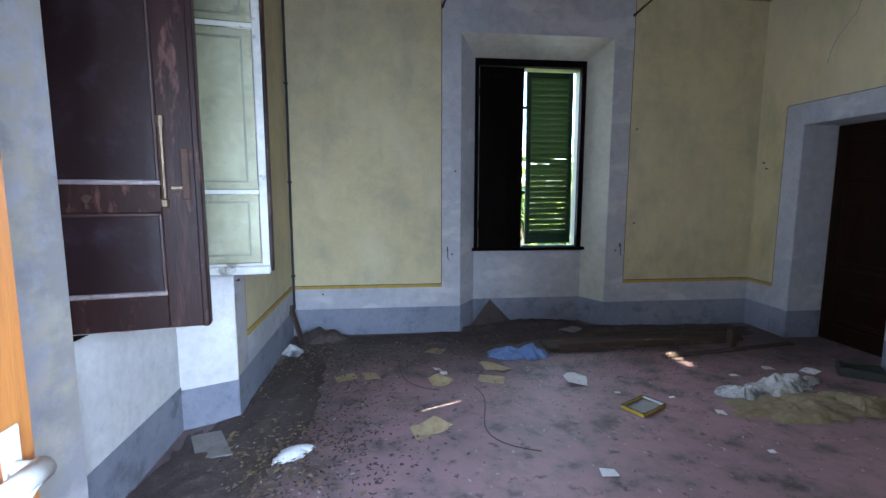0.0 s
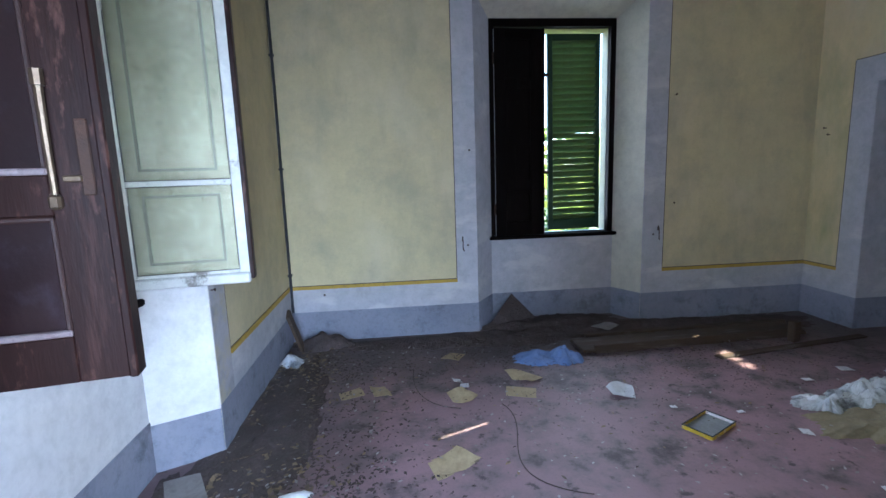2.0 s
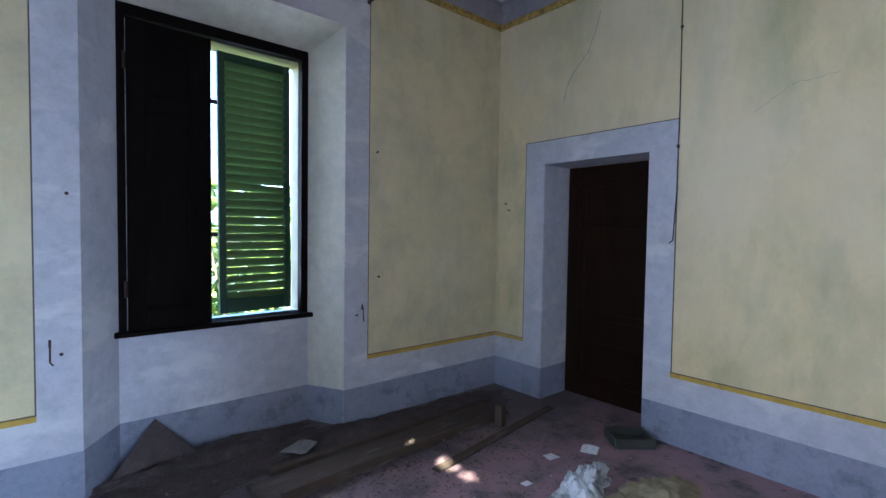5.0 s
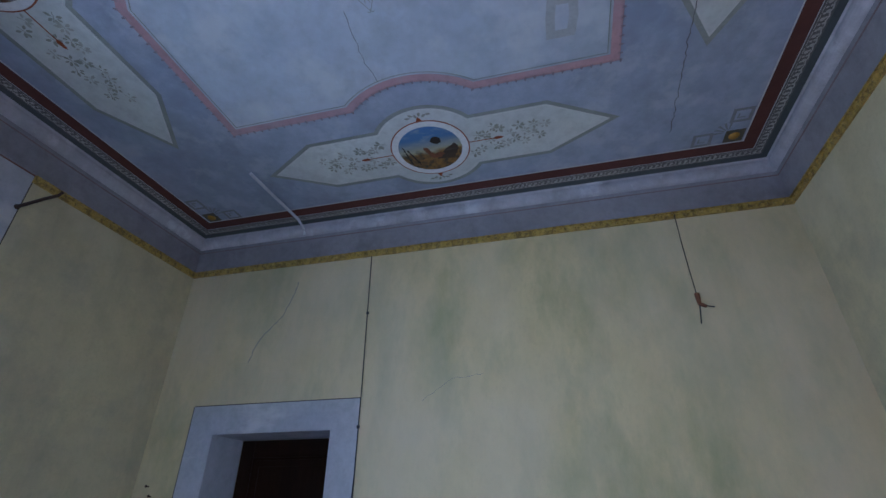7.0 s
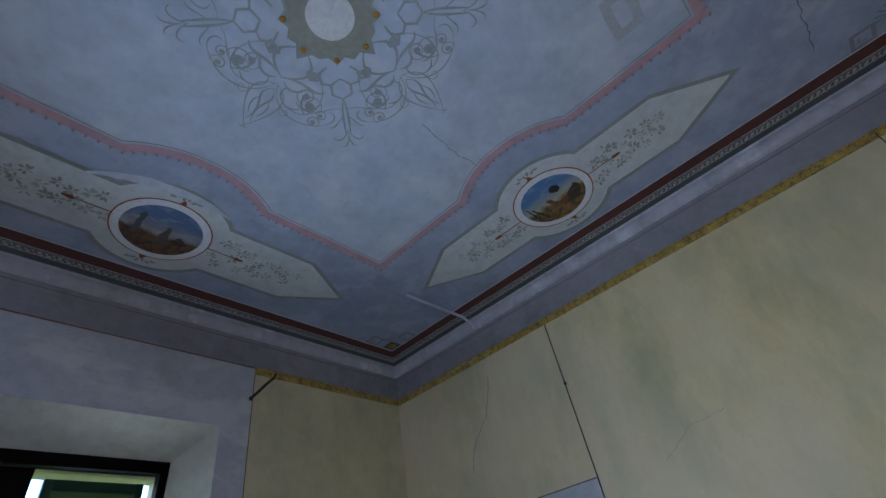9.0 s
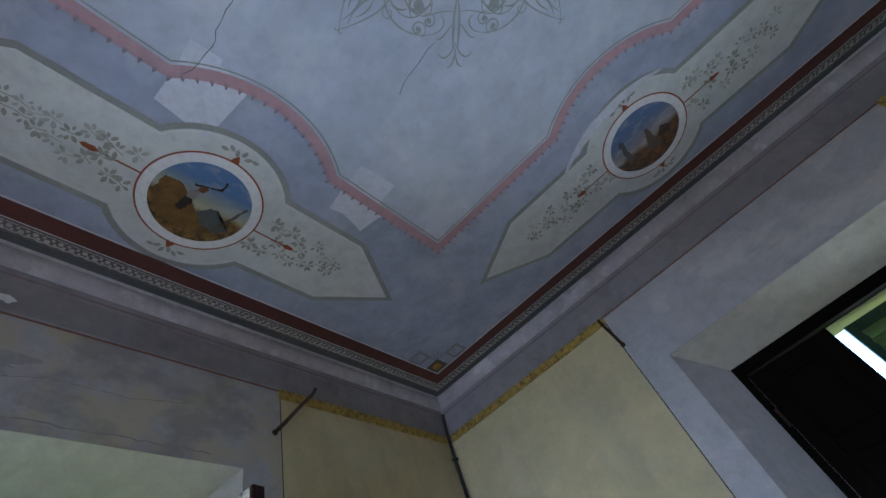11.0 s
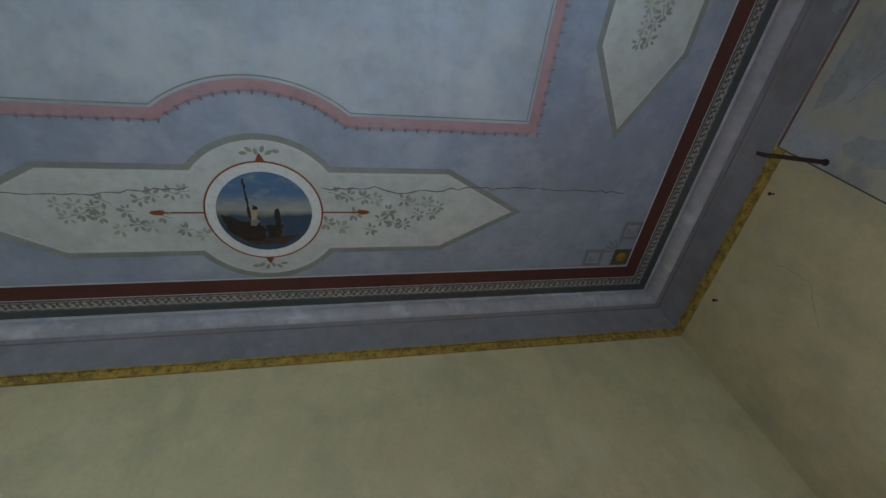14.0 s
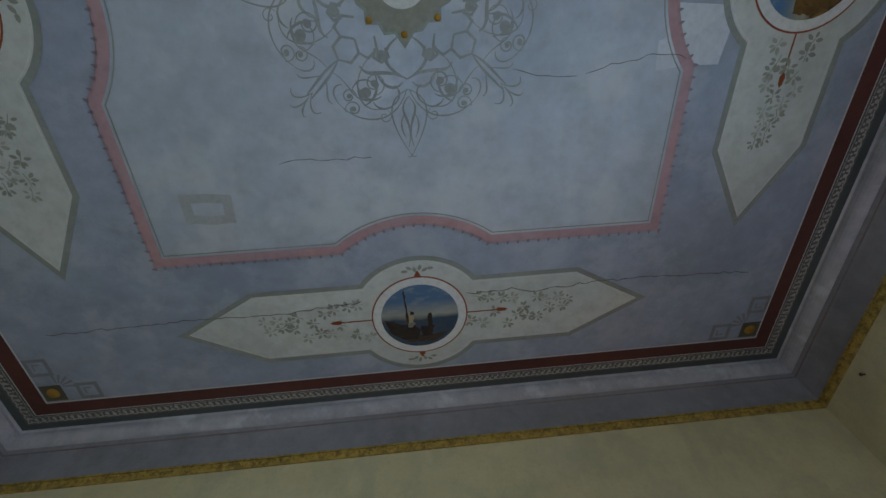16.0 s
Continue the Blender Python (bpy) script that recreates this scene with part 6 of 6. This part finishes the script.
for a, c in (((-w - 0.005, -d2 - 0.005, h2), (w + 0.005, -d2 + 0.002, h2 + 0.004)), ((-w - 0.005, d2 - 0.002, h2), (w + 0.005, d2 + 0.005, h2 + 0.004)), ((-w - 0.005, -d2, h2), (-w + 0.002, d2, h2 + 0.004)), ((w - 0.002, -d2, h2), (w + 0.005, d2, h2 + 0.004))):
    part("rolled_edge", boxes((a, c), bevel=0.001), "cable", tin)

# dark tray by the door
tray = holder("tray", 4.61, 3.52, 0.0, -40)
tagged(tray, "dark green plastic tray by the door", "tray")
part("base", boxes(((-0.13, -0.10, 0.0), (0.13, 0.10, 0.01))), "tray", tray)
for a, c in (((-0.14, -0.11, 0.0), (0.14, -0.096, 0.07)), ((-0.14, 0.096, 0.0), (0.14, 0.11, 0.07)), ((-0.14, -0.096, 0.0), (-0.126, 0.096, 0.07)), ((0.126, -0.096, 0.0), (0.14, 0.096, 0.07))):
    part("side", boxes((a, c), bevel=0.004), "tray", tray)
sheet("paper", [(4.22, 3.66), (4.32, 3.70), (4.36, 3.60), (4.26, 3.56)], 0.0, "paper", "white and blue paper scrap by the tray", "paper", 0.03, 41, "papers")


def board(name, a, c, width, thick, z, label, rz_extra=0.0, material="plank"):
    a, c = Vector(a), Vector(c)
    d = c - a
    ob = part(name, boxes(((0, -width / 2, 0), (d.length, width / 2, thick)), bevel=0.004), material)
    ob.matrix_world = pose(a.x, a.y, z, 0, 0, math.degrees(math.atan2(d.y, d.x)))
    return tagged(ob, label, "board", "loose boards")


board("board", (2.35, 4.42), (4.30, 4.50), 0.26, 0.028, 0.012, "long dusty brown board lying on the floor")
board("board", (2.45, 4.31), (4.25, 4.38), 0.035, 0.07, 0.0, "long narrow batten along the board")
board("board", (3.30, 4.06), (4.72, 4.27), 0.07, 0.014, 0.0, "thin brown strip of wood on the floor")
board("board", (2.5, 4.62), (4.35, 4.66), 0.05, 0.05, 0.0, "narrow dark batten on the dirt")
blk = part("wood_block", boxes(((-0.035, -0.03, 0), (0.035, 0.03, 0.17)), bevel=0.006), "plank")
blk.matrix_world = pose(4.10, 4.27, 0.0, 0, 0, 12)
tagged(blk, "short upright block of brown wood beside the boards", "wood block")
sheet("paper", [(2.62, 4.78), (2.78, 4.86), (2.86, 4.74), (2.74, 4.66)], 0.05, "greycard", "crumpled grey paper on the dirt", "paper", 0.05, 44, "papers")
stick = part("leaning_board", boxes(((-0.012, -0.045, 0), (0.012, 0.045, 0.46)), bevel=0.003), "plank")
stick.matrix_world = pose(0.12, 4.80, 0.006, 32, -6, 0)
tagged(stick, "short grey board leaning in the corner", "board")
# plate added for the dark triangular mark below the window
b = bmesh.new()
prism(b, [(-0.25, 0.0), (0.25, 0.0), (0.0, 0.30)], 0.0, 0.012)
tri = part("triangle_plate", b, "soil")
tri.matrix_world = pose(2.02, 5.12, 0.0, 62, 0, 0)
tagged(tri, "dark triangular plate added for a dark mark under the window", "board")

# a thin cable trailing over the floor
b = bmesh.new()
trail = curve_pts((1.03, 4.25), (1.00, 3.9), (1.06, 3.66), (1.30, 3.60), 18)
rod(b, [(x, y, 0.003) for x, y in trail], 0.0028, 5)
ob = part("floor_cable", b, "soil")
tagged(ob, "thin dusty cable trailing over the floor", "cable")
b = bmesh.new()
trail = curve_pts((1.56, 3.62), (1.72, 3.30), (1.26, 2.92), (1.78, 2.74), 24)
rod(b, [(x, y, 0.003) for x, y in trail], 0.0028, 5)
ob = part("floor_cable", b, "soil")
tagged(ob, "thin dusty cable curling over the floor", "cable")


def litter(name, count, spots, seed, size, material, label):
    """Loose flat chips or leaves scattered round some spots (x, y, spread x, spread y)."""
    rnd = random.Random(seed)
    verts, faces = [], []
    for i in range(count):
        sx, sy, dx, dy = spots[rnd.randrange(len(spots))]
        x, y = rnd.gauss(sx, dx), rnd.gauss(sy, dy)
        x, y = min(4.75, max(0.03, x)), min(4.93, max(0.5, y))
        s = size * rnd.uniform(0.4, 1.4)
        a = rnd.uniform(0, 6.28)
        c, q = math.cos(a), math.sin(a)
        z = 0.004 + 0.014 * rnd.random()
        k = len(verts)
        for u, v, h in ((-1, 0, 0), (-0.2, 0.55, 0.25), (1, 0.05, rnd.uniform(0, 0.5)), (0.1, -0.5, 0.2)):
            verts.append((x + s * (u * c - v * q), y + s * (u * q + v * c), z + s * h))
        faces += [(k, k + 1, k + 2), (k, k + 2, k + 3)]
    me = bpy.data.meshes.new(name)
    me.from_pydata(verts, [], faces)
    me.materials.append(M[material])
    return tagged(new(name, me), label, "litter", kind="stuff")


rnd = random.Random(77)
for k in range(16):
    x, y, a, w = rnd.uniform(0.08, 0.65), rnd.uniform(2.3, 4.3), rnd.uniform(0, 6.28), rnd.uniform(0.06, 0.17)
    b = bmesh.new()
    rod(b, [(0, 0, 0.012), (w * 0.5, 0.012, 0.016), (w, -0.006, 0.010)], 0.003, 5, 0.5)
    ob = part("twig", b, "plank")
    ob.matrix_world = pose(x, y, 0.008, 0, 0, math.degrees(a))
    tagged(ob, "thin dry brown twig among the leaves", "twig", "twigs")

west_strip = [(0.2, 3.0, 0.22, 0.35), (0.18, 3.7, 0.16, 0.4), (0.12, 2.5, 0.2, 0.3), (0.35, 2.75, 0.2, 0.25), (0.25, 4.4, 0.15, 0.25)]
litter("leaf_litter", 950, west_strip, 31, 0.019, "litter", "dry brown leaves and dirt along the wall")
litter("rubble_bits", 500, west_strip + [(0.6, 3.4, 0.3, 0.4), (1.0, 4.5, 0.5, 0.25)], 32, 0.012, "chips", "grey plaster chips and dust")
litter("rubble_bits", 700, [(2.5, 4.6, 0.6, 0.2), (3.6, 4.65, 0.5, 0.2), (2.3, 3.4, 0.9, 0.6), (3.2, 3.2, 0.7, 0.5), (1.2, 3.6, 0.6, 0.5), (2.6, 2.6, 0.8, 0.4)], 33, 0.011, "chips", "small dark dirt crumbs over the floor")
litter("leaf_litter", 220, [(1.4, 3.6, 0.7, 0.6), (2.6, 3.6, 0.8, 0.6), (3.4, 4.0, 0.6, 0.4)], 34, 0.014, "litter", "few dry leaves scattered over the floor")
litter("dirt_crumbs", 2600, [(0.6, 3.0, 0.28, 0.5), (0.5, 3.4, 0.22, 0.5), (0.55, 2.8, 0.3, 0.3), (1.6, 4.5, 0.6, 0.16), (3.3, 4.35, 0.6, 0.2), (0.6, 4.4, 0.3, 0.2)], 35, 0.013, "soil", "dark dirt crumbs thinning out over the floor")
litter("dirt_crumbs", 3500, [(1.5, 4.3, 0.8, 0.3), (2.8, 4.2, 0.9, 0.35), (3.8, 4.0, 0.6, 0.4), (2.4, 3.9, 1.0, 0.5)], 36, 0.008, "soil", "fine dark dirt crumbs strewn over the floor")
